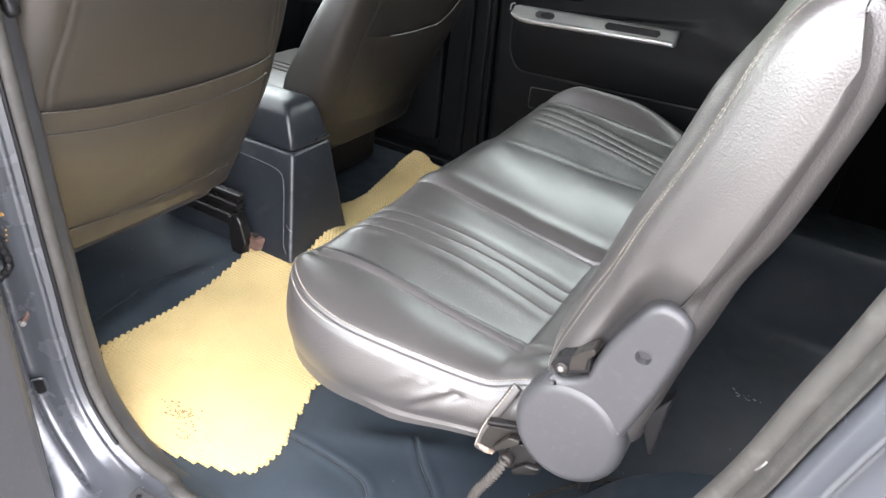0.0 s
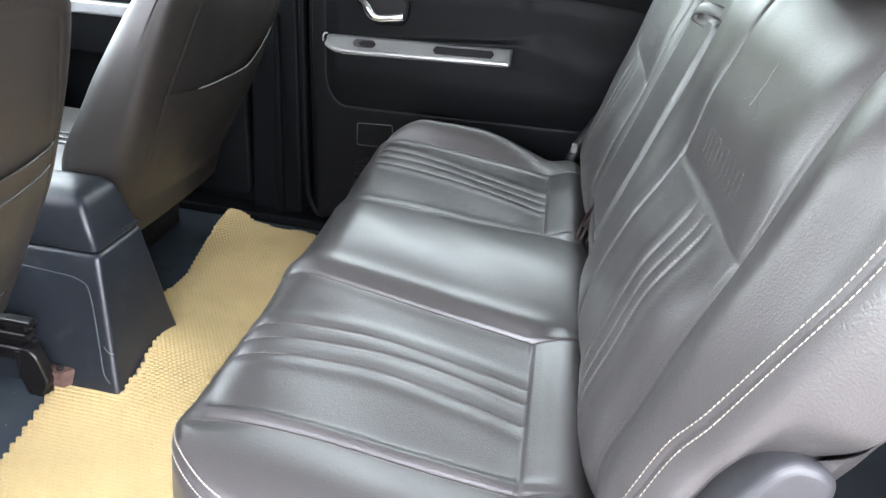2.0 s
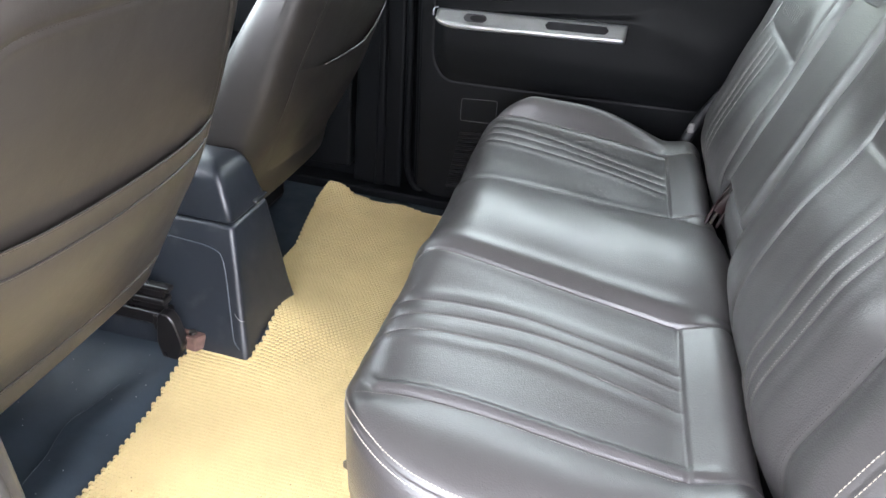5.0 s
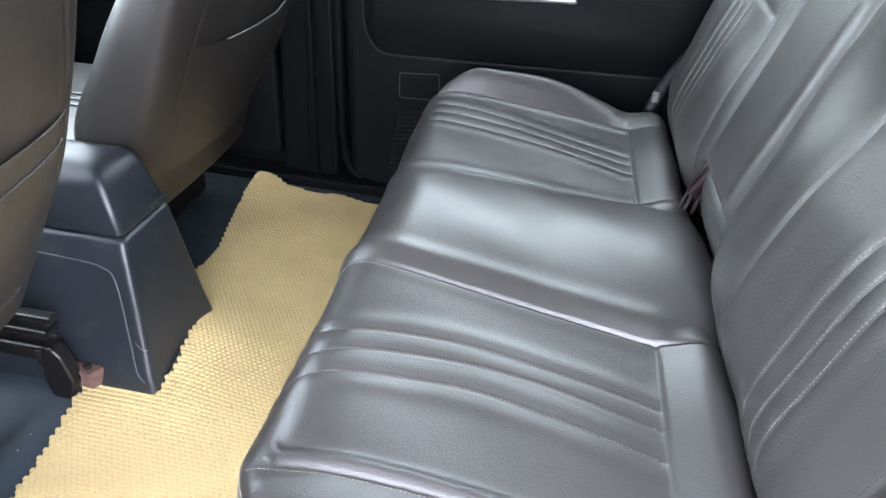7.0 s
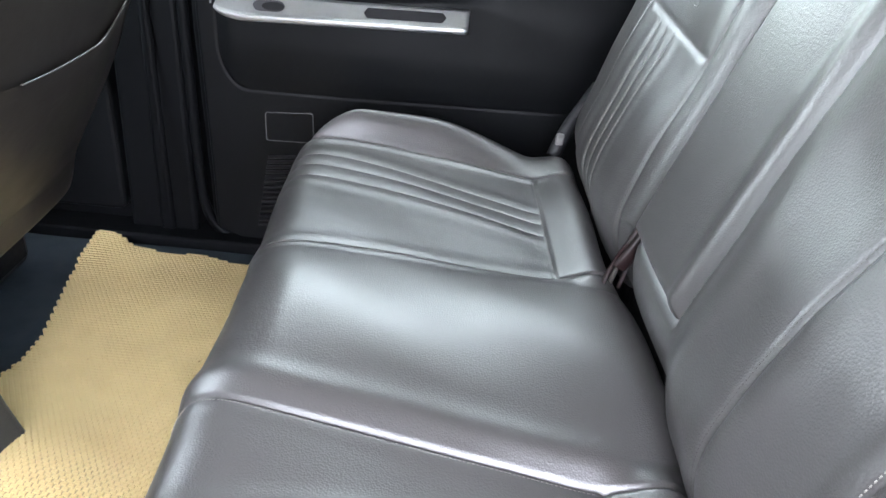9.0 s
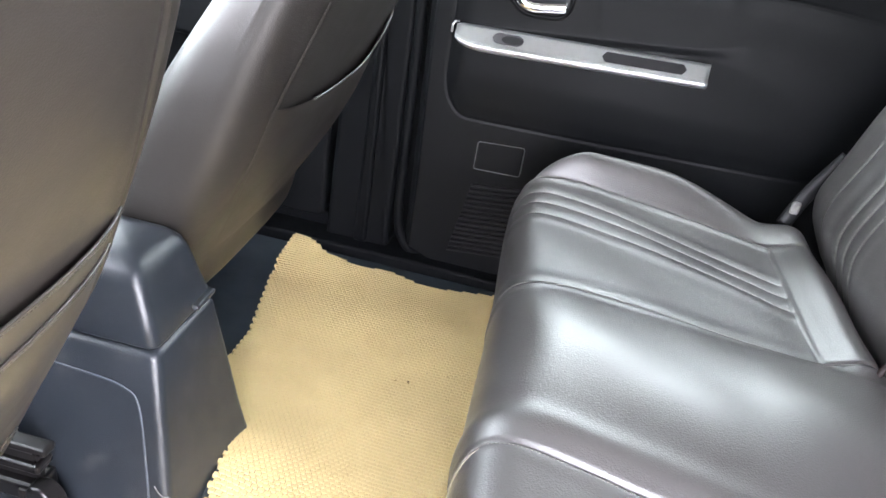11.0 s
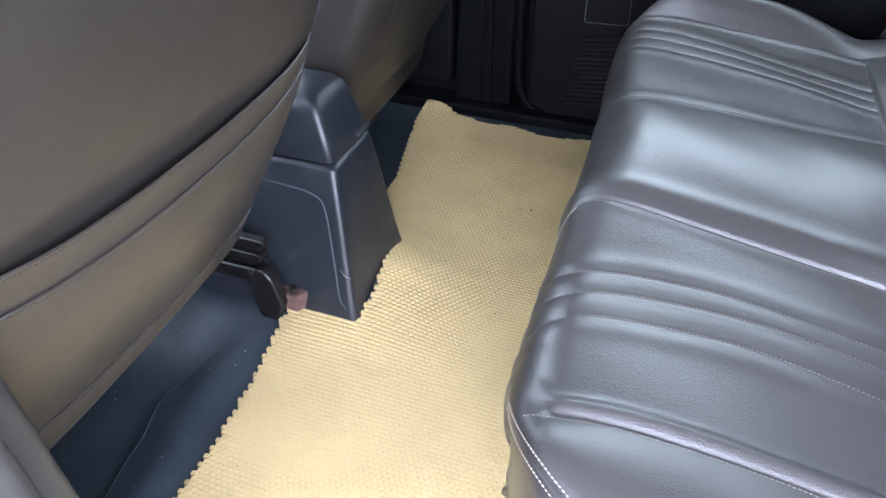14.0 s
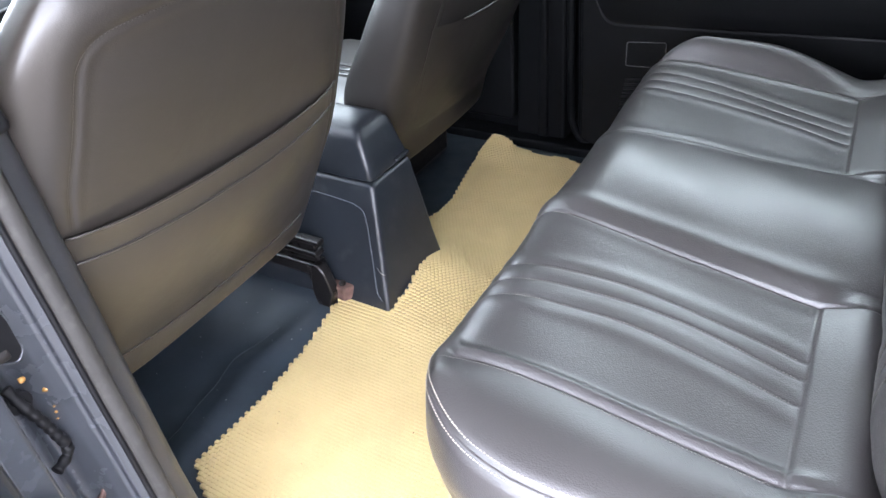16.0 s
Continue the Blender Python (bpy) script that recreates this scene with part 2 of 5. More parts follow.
def on_surface(p, us, vs):
    """Points of the grid p at fractional indices."""
    n, m = p.shape[:2]
    us, vs = np.clip(us, 0, n - 1.001), np.clip(vs, 0, m - 1.001)
    i, j = us.astype(int), vs.astype(int)
    a, b = (us - i)[:, None], (vs - j)[:, None]
    return (1 - a) * (1 - b) * p[i, j] + a * (1 - b) * p[i + 1, j] + (1 - a) * b * p[i, j + 1] + a * b * p[i + 1, j + 1]


def rounded_box(size, radius, segments=3, at=(0, 0, 0), taper=1.0, turn=None):
    bm = bmesh.new()
    bmesh.ops.create_cube(bm, size=1)
    for v in bm.verts:
        v.co = Vector((v.co.x * size[0], v.co.y * size[1], v.co.z * size[2]))
        if v.co.z > 0:
            v.co.x *= taper
            v.co.y *= taper
    bmesh.ops.bevel(bm, geom=bm.edges[:], offset=radius, segments=segments, profile=0.5, affect="EDGES")
    if turn is not None:
        bmesh.ops.transform(bm, matrix=turn, verts=bm.verts)
    bmesh.ops.translate(bm, vec=Vector(at), verts=bm.verts)
    return bm


def disc(radius, depth, at, axis="Y", segments=40, bevel=0.004):
    bm = bmesh.new()
    bmesh.ops.create_cone(bm, cap_ends=True, segments=segments, radius1=radius, radius2=radius, depth=depth)
    rim = [e for e in bm.edges if len(e.link_faces) == 2 and abs(e.calc_face_angle(0)) > 1.0]
    if bevel:
        bmesh.ops.bevel(bm, geom=rim, offset=bevel, segments=3, profile=0.5, affect="EDGES")
    if axis == "Y":
        bmesh.ops.rotate(bm, cent=(0, 0, 0), matrix=Matrix.Rotation(radians(90), 3, "X"), verts=bm.verts)
    elif axis == "X":
        bmesh.ops.rotate(bm, cent=(0, 0, 0), matrix=Matrix.Rotation(radians(90), 3, "Y"), verts=bm.verts)
    bmesh.ops.translate(bm, vec=Vector(at), verts=bm.verts)
    return bm


def slab(outline, axis, lo, hi, bevel=0.004, segments=2):
    """A plate with the given outline (pairs in the plane across the axis), from lo to hi along it."""
    bm = bmesh.new()
    place = {"X": lambda a, b, c: (c, a, b), "Y": lambda a, b, c: (a, c, b), "Z": lambda a, b, c: (a, b, c)}[axis]
    low = [bm.verts.new(place(a, b, lo)) for a, b in outline]
    top = [bm.verts.new(place(a, b, hi)) for a, b in outline]
    n = len(outline)
    caps = [bm.faces.new(low), bm.faces.new(top)]
    for i in range(n):
        bm.faces.new((low[i], low[(i + 1) % n], top[(i + 1) % n], top[i]))
    bmesh.ops.recalc_face_normals(bm, faces=bm.faces[:])
    if bevel:
        bmesh.ops.bevel(bm, geom=list({e for f in caps for e in f.edges}), offset=bevel, segments=segments, profile=0.5, affect="EDGES")
    return bm


def round_outline(pts, radius, steps=5):
    """A polygon with rounded corners."""
    out = []
    n = len(pts)
    for i in range(n):
        p, a, b = (np.array(q, float) for q in (pts[i], pts[i - 1], pts[(i + 1) % n]))
        r = radius[i] if isinstance(radius, (list, tuple)) else radius
        u, w = a - p, b - p
        r = min(r, 0.45 * np.linalg.norm(u), 0.45 * np.linalg.norm(w))
        u, w = u / np.linalg.norm(u) * r, w / np.linalg.norm(w) * r
        for t in np.linspace(0, 1, steps + 1) if r > 1e-5 else [0.5]:
            out.append(tuple((1 - t) ** 2 * (p + u) + 2 * t * (1 - t) * p + t ** 2 * (p + w)))
    return out


def inside_polygon(x, y, poly):
    c = np.zeros(x.shape, bool)
    n_ = len(poly)
    for i in range(n_):
        (ax, ay), (bx_, by_) = poly[i], poly[(i + 1) % n_]
        hit = ((ay > y) != (by_ > y)) & (x < (bx_ - ax) * (y - ay) / (by_ - ay + 1e-12) + ax)
        c ^= hit
    return c


def polygon_distance(x, y, poly):
    """Distance to the polygon's edge, positive inside."""
    best = np.full(x.shape, 9.0)
    for (ax, ay), (bx_, by_) in zip(poly, poly[1:] + poly[:1]):
        ex, ey = bx_ - ax, by_ - ay
        t_ = np.clip(((x - ax) * ex + (y - ay) * ey) / max(ex * ex + ey * ey, 1e-12), 0, 1)
        best = np.minimum(best, np.hypot(x - ax - t_ * ex, y - ay - t_ * ey))
    return np.where(inside_polygon(x, y, poly), best, -best)


def carve(ob, cutter):
    """Cuts the cutter's shape out of a mesh and removes the cutter."""
    mod = ob.modifiers.new("carve", "BOOLEAN")
    mod.operation, mod.object, mod.solver = "DIFFERENCE", cutter, "EXACT"
    me = bpy.data.meshes.new_from_object(ob.evaluated_get(bpy.context.evaluated_depsgraph_get()))
    ob.modifiers.clear()
    ob.data = me
    bpy.data.objects.remove(cutter)


# ---- setting ----
def floor_height(x, y):
    """The vinyl-covered floor: flat footwell, a low tunnel between the front seats, gentle swells."""
    hump = 0.060 * bell(y - 0.56, 0.15) * smooth(0.02, -0.26, x)
    wave = 0.003 * np.sin(9 * y + 5 * x) * np.sin(11 * x - 3 * y) * smooth(-0.33, -0.40, x)
    crease = soft(y, CREASE_Y, CREASE_X)
    along = smooth(-0.24, -0.10, y) * smooth(0.44, 0.26, y)
    fold = 0.011 * bell(x - crease - 0.050, 0.042) * along
    step = 0.008 * smooth(crease - 0.0025, crease + 0.0005, x) * smooth(crease + 0.16, crease + 0.05, x) * smooth(-0.24, -0.10, y) * smooth(0.27, 0.17, y)
    return hump + wave + fold + step


CREASE_Y = [-0.25, -0.03, 0.01, 0.055, 0.105, 0.133, 0.170, 0.20, 0.23, 0.35]
CREASE_X = [-0.407, -0.413, -0.419, -0.428, -0.433, -0.441, -0.450, -0.450, -0.444, -0.425]
fx, fy = np.concatenate([np.linspace(-1.5, -0.47, 110), np.linspace(-0.468, -0.40, 75), np.linspace(-0.395, 0.10, 70), np.linspace(0.103, 0.47, 180), np.linspace(0.478, 2.1, 200)]), np.concatenate([np.linspace(-0.215, 0.20, 160), np.linspace(0.206, 1.40, 190)])
X, Y = np.meshgrid(fx, fy, indexing="ij")
arch = soft(X, [0.56, 0.61, 0.67, 0.725, 0.767, 0.822, 0.90, 1.15, 1.25, 1.45], [0.0, 0.0, 0.10, 0.185, 0.228, 0.267, 0.285, 0.27, 0.23, 0.0]) * smooth(0.135, 0.080, Y) + 0.20 * smooth(0.66, 0.86, X) * smooth(0.96, 1.16, Y)
lip = 0.016 * smooth(-0.16, -0.205, Y)
FLOOR_SEAMS = [curve_points(c, 90) for c in (((0.10, 0.004), (0.139, 0.002), (0.184, 0.001), (0.266, -0.002), (0.318, -0.008), (0.343, -0.022), (0.358, -0.045), (0.372, -0.10)), ((0.35, 0.125), (0.369, 0.104), (0.407, 0.069), (0.447, 0.035), (0.50, -0.02)))]
pressed = 0
for c in FLOOR_SEAMS:
    gap = np.full(X.shape, 9.0)
    box_ = (X > 0.06) & (X < 0.54) & (Y < 0.18)
    gap[box_] = np.sqrt(((np.stack([X[box_], Y[box_]], 1)[:, None] - c[None]) ** 2).sum(-1)).min(1)
    pressed = pressed - 0.0022 * bell(gap, 0.0030) + 0.0018 * bell(gap - 0.010, 0.010)
swell = 0.010 * bell(X - 0.25, 0.09) * bell(Y + 0.07, 0.06) + 0.008 * bell(X - 0.44, 0.05) * bell(Y - 0.14, 0.10) + 0.012 * bell(Y - 0.09 - 0.4 * (X - 0.30), 0.028) * bell(X - 0.33, 0.10)
Z = floor_height(X, Y) - 0.006 + arch + lip + pressed + swell * smooth(0.155, 0.20, X)
floor = link("floor", grid_mesh("floor", np.stack([X, Y, Z], -1)), VINYL)
tagged(floor, "dark blue-grey vinyl car floor covering with soft folds", "floor", kind="structure")
for c in FLOOR_SEAMS:
    iu, iv = np.interp(c[:, 0], fx, np.arange(len(fx))), np.interp(c[:, 1] - 0.004, fy, np.arange(len(fy)))
    p = on_surface(np.stack([X, Y, Z], -1), iu, iv) + np.array((0, 0, 0.0006))
    link("floor_seam", stitch_mesh("floor_seam", p, np.tile((0, 0, 1.0), (90, 1)), pitch=0.0055, size=0.0008), SCUFF, floor, "pale stitching along a floor seam")
cy_ = np.linspace(-0.10, 0.30, 90)
cx_ = soft(cy_, CREASE_Y, CREASE_X) + 0.0010
link("vinyl_edge", tube_mesh("vinyl_edge", np.stack([cx_, cy_, floor_height(cx_ + 0.003, cy_) - 0.0050], 1), 0.0006, 6), CONSOLE_EDGE, floor, "cut edge of the vinyl sheet")

# ground and the world outside
gx, gy = np.linspace(-1, 1, 90), np.linspace(-1, 1, 90)
gx, gy = np.sign(gx) * np.abs(gx) ** 3 * 400, np.sign(gy) * np.abs(gy) ** 3 * 400
GX, GY = np.meshgrid(gx, gy, indexing="ij")
ground = link("ground", grid_mesh("ground", np.stack([GX, GY, -0.56 + 0.02 * np.sin(GX * 0.7) * np.cos(GY * 0.9)], -1)), GRAVEL)
tagged(ground, "pale gravel ground with patches of grass", "ground", kind="structure")


def tuft_field(name, count, box, height, mat, label):
    rng = np.random.default_rng(5)
    x, y = rng.uniform(box[0], box[1], count), rng.uniform(box[2], box[3], count)
    keep = np.sin(x * 1.3 + 1.0) + np.sin(y * 2.1 + x * 0.5) + rng.normal(0, 0.5, count) > -0.3
    x, y = x[keep], y[keep]
    n = len(x)
    a, h = rng.uniform(0, 6.28, n), height * rng.uniform(0.4, 1.0, n)
    w = 0.02
    lean = rng.normal(0, 0.4, (n, 2)) * h[:, None]
    base = np.stack([x, y, np.full(n, -0.55)], 1)
    s = np.stack([np.cos(a) * w, np.sin(a) * w, np.zeros(n)], 1)
    top = base + np.stack([lean[:, 0], lean[:, 1], h], 1)
    v = np.stack([base - s, base + s, top], 1).reshape(-1, 3)
    me = bpy.data.meshes.new(name)
    me.from_pydata(v.tolist(), [], np.arange(3 * n).reshape(-1, 3).tolist())
    return tagged(link(name, me, mat, shade=False), label, "grass", kind="stuff")


tuft_field("grass", 42000, (-12, 18, 3.0, 25), 0.20, GRASS, "scattered tufts of green grass on gravel")
# Tall bushes added to dim the low sky reflected in the backrest.
rng = np.random.default_rng(8)
k = 46000
lx, ly = rng.uniform(-34, 44, k), rng.uniform(25, 31, k)
crown = 6.6 + 2.2 * np.sin(lx * 0.30) + 1.2 * np.sin(lx * 0.9 + 1)
lc = np.stack([lx, ly, -0.56 + crown * rng.uniform(0, 1, k) ** 0.8], 1)
e1, e2 = rng.normal(0, 0.19, (k, 3)), rng.normal(0, 0.19, (k, 3))
me = bpy.data.meshes.new("hedge")
me.from_pydata(np.stack([lc - e1, lc + e1, lc + e2], 1).reshape(-1, 3).tolist(), [], np.arange(3 * k).reshape(-1, 3).tolist())
tagged(link("hedge", me, LEAF, shade=False), "dense green bushes added past the yard to dim the low sky", "bushes", kind="stuff")


def wall_piece(name, outline, axis, lo, hi, mat, label, bevel=0.006):
    return tagged(part(name, slab(outline, axis, lo, hi, bevel), mat), label, name.rstrip("_0123456789").replace("_", " "), kind="structure")


# body shell around the cabin: roof, far side, front, rear
wall_piece("ceiling", round_outline([(-1.0, -0.20), (2.1, -0.20), (2.1, 1.38), (-1.0, 1.38)], 0.06), "Z", 1.20, 1.24, LINER, "pale grey fabric headliner under the roof")
# Unseen tailgate, closed to the roof so that the cargo area stays dark.
wall_piece("wall_rear", [(-0.2, -0.5), (1.4, -0.5), (1.4, 1.20), (-0.2, 1.20)], "X", 2.10, 2.14, DOOR_PLASTIC, "dark trimmed tailgate, unseen and windowless to keep light out")
wall_piece("wall_front", [(-0.3, -0.5), (1.5, -0.5), (1.5, 0.62), (-0.3, 0.62)], "X", -1.58, -1.50, BLACK, "black bulkhead ahead of the dashboard")
wall_piece("wall_far_front", [(-1.5, -0.5), (-0.26, -0.5), (-0.26, 0.06), (-1.5, 0.06)], "Y", 1.37, 1.42, DOOR_PLASTIC, "dark sill panel below the front passenger door")
# Quarter panels run to the roof where unseen, cutting light to the cargo floor.
wall_piece("wall_far_rear", [(0.93, -0.1), (2.1, -0.1), (2.1, 1.20), (1.55, 1.20), (1.50, 0.80), (0.93, 0.80)], "Y", 1.36, 1.44, DOOR_PLASTIC, "dark trimmed rear quarter panel, its unseen rear end closed against light")
wall_piece("wall_near_rear", [(1.02, -0.1), (2.1, -0.1), (2.1, 1.20), (1.02, 1.20)], "Y", -0.30, -0.22, DOOR_PLASTIC, "dark trimmed rear quarter panel beside the open door, unseen, closed against light")
wall_piece("pillar_rear_far", [(0.95, 0.79), (1.08, 0.79), (1.00, 1.21), (0.90, 1.21)], "Y", 1.33, 1.42, DOOR_PLASTIC, "dark trimmed roof pillar behind the rear door")
wall_piece("pillar_rear_near", [(0.98, 0.79), (1.12, 0.79), (1.05, 1.21), (0.95, 1.21)], "Y", -0.28, -0.20, DOOR_PLASTIC, "dark trimmed roof pillar behind the open door")

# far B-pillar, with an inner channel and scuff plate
# Added backing that stops light leaking round the far door.
wall_piece("wall_far", [(-0.36, -0.2), (1.0, -0.2), (1.0, 0.74), (-0.36, 0.74)], "Y", 1.405, 1.44, DOOR_PLASTIC, "dark backing added behind the far rear door against light leaks", 0.0)
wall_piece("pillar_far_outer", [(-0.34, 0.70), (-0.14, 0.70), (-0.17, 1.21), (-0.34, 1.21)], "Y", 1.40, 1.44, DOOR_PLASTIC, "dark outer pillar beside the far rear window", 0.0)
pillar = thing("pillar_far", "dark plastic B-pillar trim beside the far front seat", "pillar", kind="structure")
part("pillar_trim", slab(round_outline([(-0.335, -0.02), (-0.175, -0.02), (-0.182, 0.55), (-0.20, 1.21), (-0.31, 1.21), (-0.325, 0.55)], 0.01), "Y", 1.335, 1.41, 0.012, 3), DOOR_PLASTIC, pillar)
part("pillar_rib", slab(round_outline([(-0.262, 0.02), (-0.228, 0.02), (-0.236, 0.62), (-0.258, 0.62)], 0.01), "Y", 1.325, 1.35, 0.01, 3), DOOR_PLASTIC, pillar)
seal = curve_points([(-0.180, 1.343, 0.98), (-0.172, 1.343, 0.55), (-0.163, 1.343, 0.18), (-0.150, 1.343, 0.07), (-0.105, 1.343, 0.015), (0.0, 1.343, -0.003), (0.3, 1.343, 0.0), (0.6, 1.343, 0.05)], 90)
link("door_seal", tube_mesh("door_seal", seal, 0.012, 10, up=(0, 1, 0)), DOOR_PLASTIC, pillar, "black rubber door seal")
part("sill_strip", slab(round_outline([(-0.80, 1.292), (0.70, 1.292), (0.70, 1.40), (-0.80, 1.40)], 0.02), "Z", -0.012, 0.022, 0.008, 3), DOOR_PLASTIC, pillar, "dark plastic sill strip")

# far rear door: panel in two depths, armrest strip, latch, pocket, speaker slots, window
door = thing("door_1", "closed rear car door with dark plastic and vinyl trim panel", "door", kind="structure")
DOOR_OUT = [(-0.135, 0.045), (-0.06, 0.012), (0.60, 0.03), (0.92, 0.30), (0.93, 0.80), (-0.155, 0.745), (-0.150, 0.5), (-0.137, 0.15)]
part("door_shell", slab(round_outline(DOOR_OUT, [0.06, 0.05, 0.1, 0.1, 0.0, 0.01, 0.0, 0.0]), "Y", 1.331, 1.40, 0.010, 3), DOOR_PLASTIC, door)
# one moulded panel: padded insert inside a crease, soft armrest, rolled top
INSERT = round_outline([(-0.102, 0.690), (-0.06, 0.708), (0.073, 0.722), (0.30, 0.737), (0.565, 0.741), (0.86, 0.722), (0.84, 0.42), (0.616, 0.406), (0.183, 0.393), (-0.062, 0.388), (-0.097, 0.45)], [0.03, 0.02, 0.02, 0.02, 0.05, 0.05, 0.04, 0.05, 0.05, 0.045, 0.03], 6)
uu, ww = np.meshgrid(np.linspace(0, 1, 420), np.linspace(0, 1, 300), indexing="ij")
top_z = lambda x: 0.752 + 0.082 * (x + 0.157)
low_z = lambda x: np.interp(x, [-0.14, -0.06, 0.6, 0.92], [0.052, 0.018, 0.036, 0.30])
dx0 = np.interp(low_z(-0.14 + 1.07 * uu) * (1 - ww) + 0.8 * ww, [0.045, 0.15, 0.5, 0.745], [-0.131, -0.133, -0.146, -0.151])
dxx = dx0 + (0.93 - dx0) * uu
roll_part = 0.90
wz = np.clip(ww / roll_part, 0, 1)
dzz = low_z(dxx) + (top_z(dxx) - low_z(dxx)) * wz
sd = polygon_distance(dxx, dzz, INSERT)
h = 0.003 * smooth(0.0, 0.04, sd) - 0.0022 * bell(sd, 0.0026) - 0.001
ridge = 0.574 + 0.045 * np.clip((dxx + 0.08) / 0.5, 0, 1) - 0.045 * smooth(0.45, 0.75, dxx)
soften_ = 0.010 + 0.05 * smooth(0.36, 0.60, dxx)
h += 0.008 * smooth(ridge + soften_, ridge - soften_ * 0.6, dzz) * smooth(0.395, 0.50, dzz) * smooth(-0.10, -0.07, dxx) * smooth(0.84, 0.62, dxx) * (sd > 0)
h += 0.004 * smooth(0.0, 0.035, -sd) * smooth(0.66, 0.72, dzz)
q_top = np.clip((dzz - top_z(dxx) + 0.052) / 0.052, 0, 1)
h -= 0.032 * (1 - np.sqrt(np.clip(1 - q_top ** 2, 0, 1)))
h -= 0.010 * smooth(0.012, 0.0, dxx - dx0)
h -= 0.050 * np.clip((ww - roll_part) / (1 - roll_part), 0, 1)
part_y = 1.325 - h
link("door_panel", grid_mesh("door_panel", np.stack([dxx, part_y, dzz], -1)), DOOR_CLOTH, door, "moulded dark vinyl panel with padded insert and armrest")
# silver strip: a slanting face with slots above a brighter lip
SX = np.concatenate([[-0.090, -0.0895, -0.088], np.linspace(-0.085, 0.409, 60), [0.411, 0.412]])
s_top = 0.586 + 0.0365 * (SX + 0.09) - 0.004 * smooth(-0.080, -0.092, SX)
s_low = np.interp(SX, [-0.09, -0.080, -0.060, -0.035, 0.0, 0.412], [0.568, 0.556, 0.548, 0.545, 0.546, 0.564])
end_ = 1 - 0.9 * (smooth(-0.086, -0.0905, SX) + smooth(0.4095, 0.4125, SX))
sp = []
for yy_, ff in ((1.312, 1.0), (1.296, 1.0), (1.290, 0.96), (1.279, 0.40), (1.275, 0.36), (1.270, 0.33), (1.268, 0.25), (1.269, 0.10), (1.275, 0.0), (1.312, -0.02)):
    sp.append(np.stack([SX, 1.312 + (yy_ - 1.312) * end_, s_low + (s_top - s_low) * ff], 1))
strip = link("armrest_strip", grid_mesh("armrest_strip", np.stack(sp, 1)), SILVER, door, "silver painted armrest strip")


def on_strip(x0, x1, f0, f1, lift, r=0.25):
    """A small patch following the slanting face of the strip, rounded at its ends."""
    g = []
    for a in np.linspace(0, 1, 24):
        w_ = math.sqrt(max(1 - max((abs(a - 0.5) * 2 - (1 - r)) / r, 0) ** 2, 0.02))
        x = x0 + (x1 - x0) * a
        zt_, zl_ = np.interp(x, SX, s_top), np.interp(x, SX, s_low)
        row = []
        for b in np.linspace(-1, 1, 5):
            f_ = (f0 + f1) / 2 + (f1 - f0) / 2 * b * w_
            y_ = np.interp(f_, [0.40, 0.96], [1.279, 1.290])
            row.append((x, y_ - lift, zl_ + (zt_ - zl_) * f_ + lift * 0.4))
        g.append(row)
    return np.array(g)


# No hole in the strip: a black patch gives the slot's inner shade.
link("pull_slot", grid_mesh("pull_slot", on_strip(0.205, 0.366, 0.46, 0.90, 0.0006, 0.03)), BLACK, strip, "flat black patch for the pull slot's shaded opening")
link("switch_recess", grid_mesh("switch_recess", on_strip(-0.012, 0.050, 0.46, 0.92, 0.0006, 0.5)), TRIM_GREY, strip, "grey window switch recess")
link("window_switch", grid_mesh("window_switch", on_strip(0.006, 0.050, 0.50, 0.84, 0.003, 0.9)), BLACK, strip, "black window switch")
link("strip_lip", tube_mesh("strip_lip", np.array([(-0.083, 1.290, 0.592), (-0.091, 1.286, 0.591), (-0.0945, 1.284, 0.584), (-0.0945, 1.284, 0.570)]), 0.0022, 8, up=(0, 1, 0)), SILVER, strip)
# latch: recessed bezel with a thin rim and curved chrome lever
BZ = round_outline([(-0.016, 0.690), (0.108, 0.702), (0.126, 0.690), (0.124, 0.646), (0.106, 0.630), (0.036, 0.626), (0.000, 0.656)], [0.012, 0.02, 0.02, 0.02, 0.02, 0.03, 0.03], 6)
bezel = part("latch_bezel", slab(BZ, "Y", 1.3135, 1.326, 0.002, 2), BLACK, door, "black latch recess")
link("bezel_rim", tube_mesh("bezel_rim", np.array([(a, 1.3135, b) for a, b in BZ + BZ[:1]]), 0.0050, 8, up=(0, 1, 0)), DOOR_CLOTH, bezel, "raised rim of the latch recess")
lever = curve_points([(-0.002, 1.306, 0.684), (0.010, 1.302, 0.678), (0.022, 1.298, 0.662), (0.034, 1.297, 0.649), (0.052, 1.298, 0.644), (0.085, 1.300, 0.648), (0.116, 1.303, 0.653)], 40)
link("latch_lever", tube_mesh("latch_lever", lever, np.interp(np.linspace(0, 1, 40), [0, 0.2, 0.45, 0.7, 1], [0.008, 0.012, 0.010, 0.0095, 0.0105]), 10, 0.6, up=(0, 1, 0)), CHROME, bezel, "chrome latch lever")
# map pocket outline and speaker slots
pocket = round_outline([(-0.003, 0.344), (-0.002, 0.279), (0.102, 0.283), (0.100, 0.351)], 0.007)
link("pocket_edge", tube_mesh("pocket_edge", np.array([(a, 1.3215, b) for a, b in pocket + pocket[:1]]), 0.0010, 6, up=(0, 1, 0)), PALE_EDGE, door, "thin pale edge of a small cover")
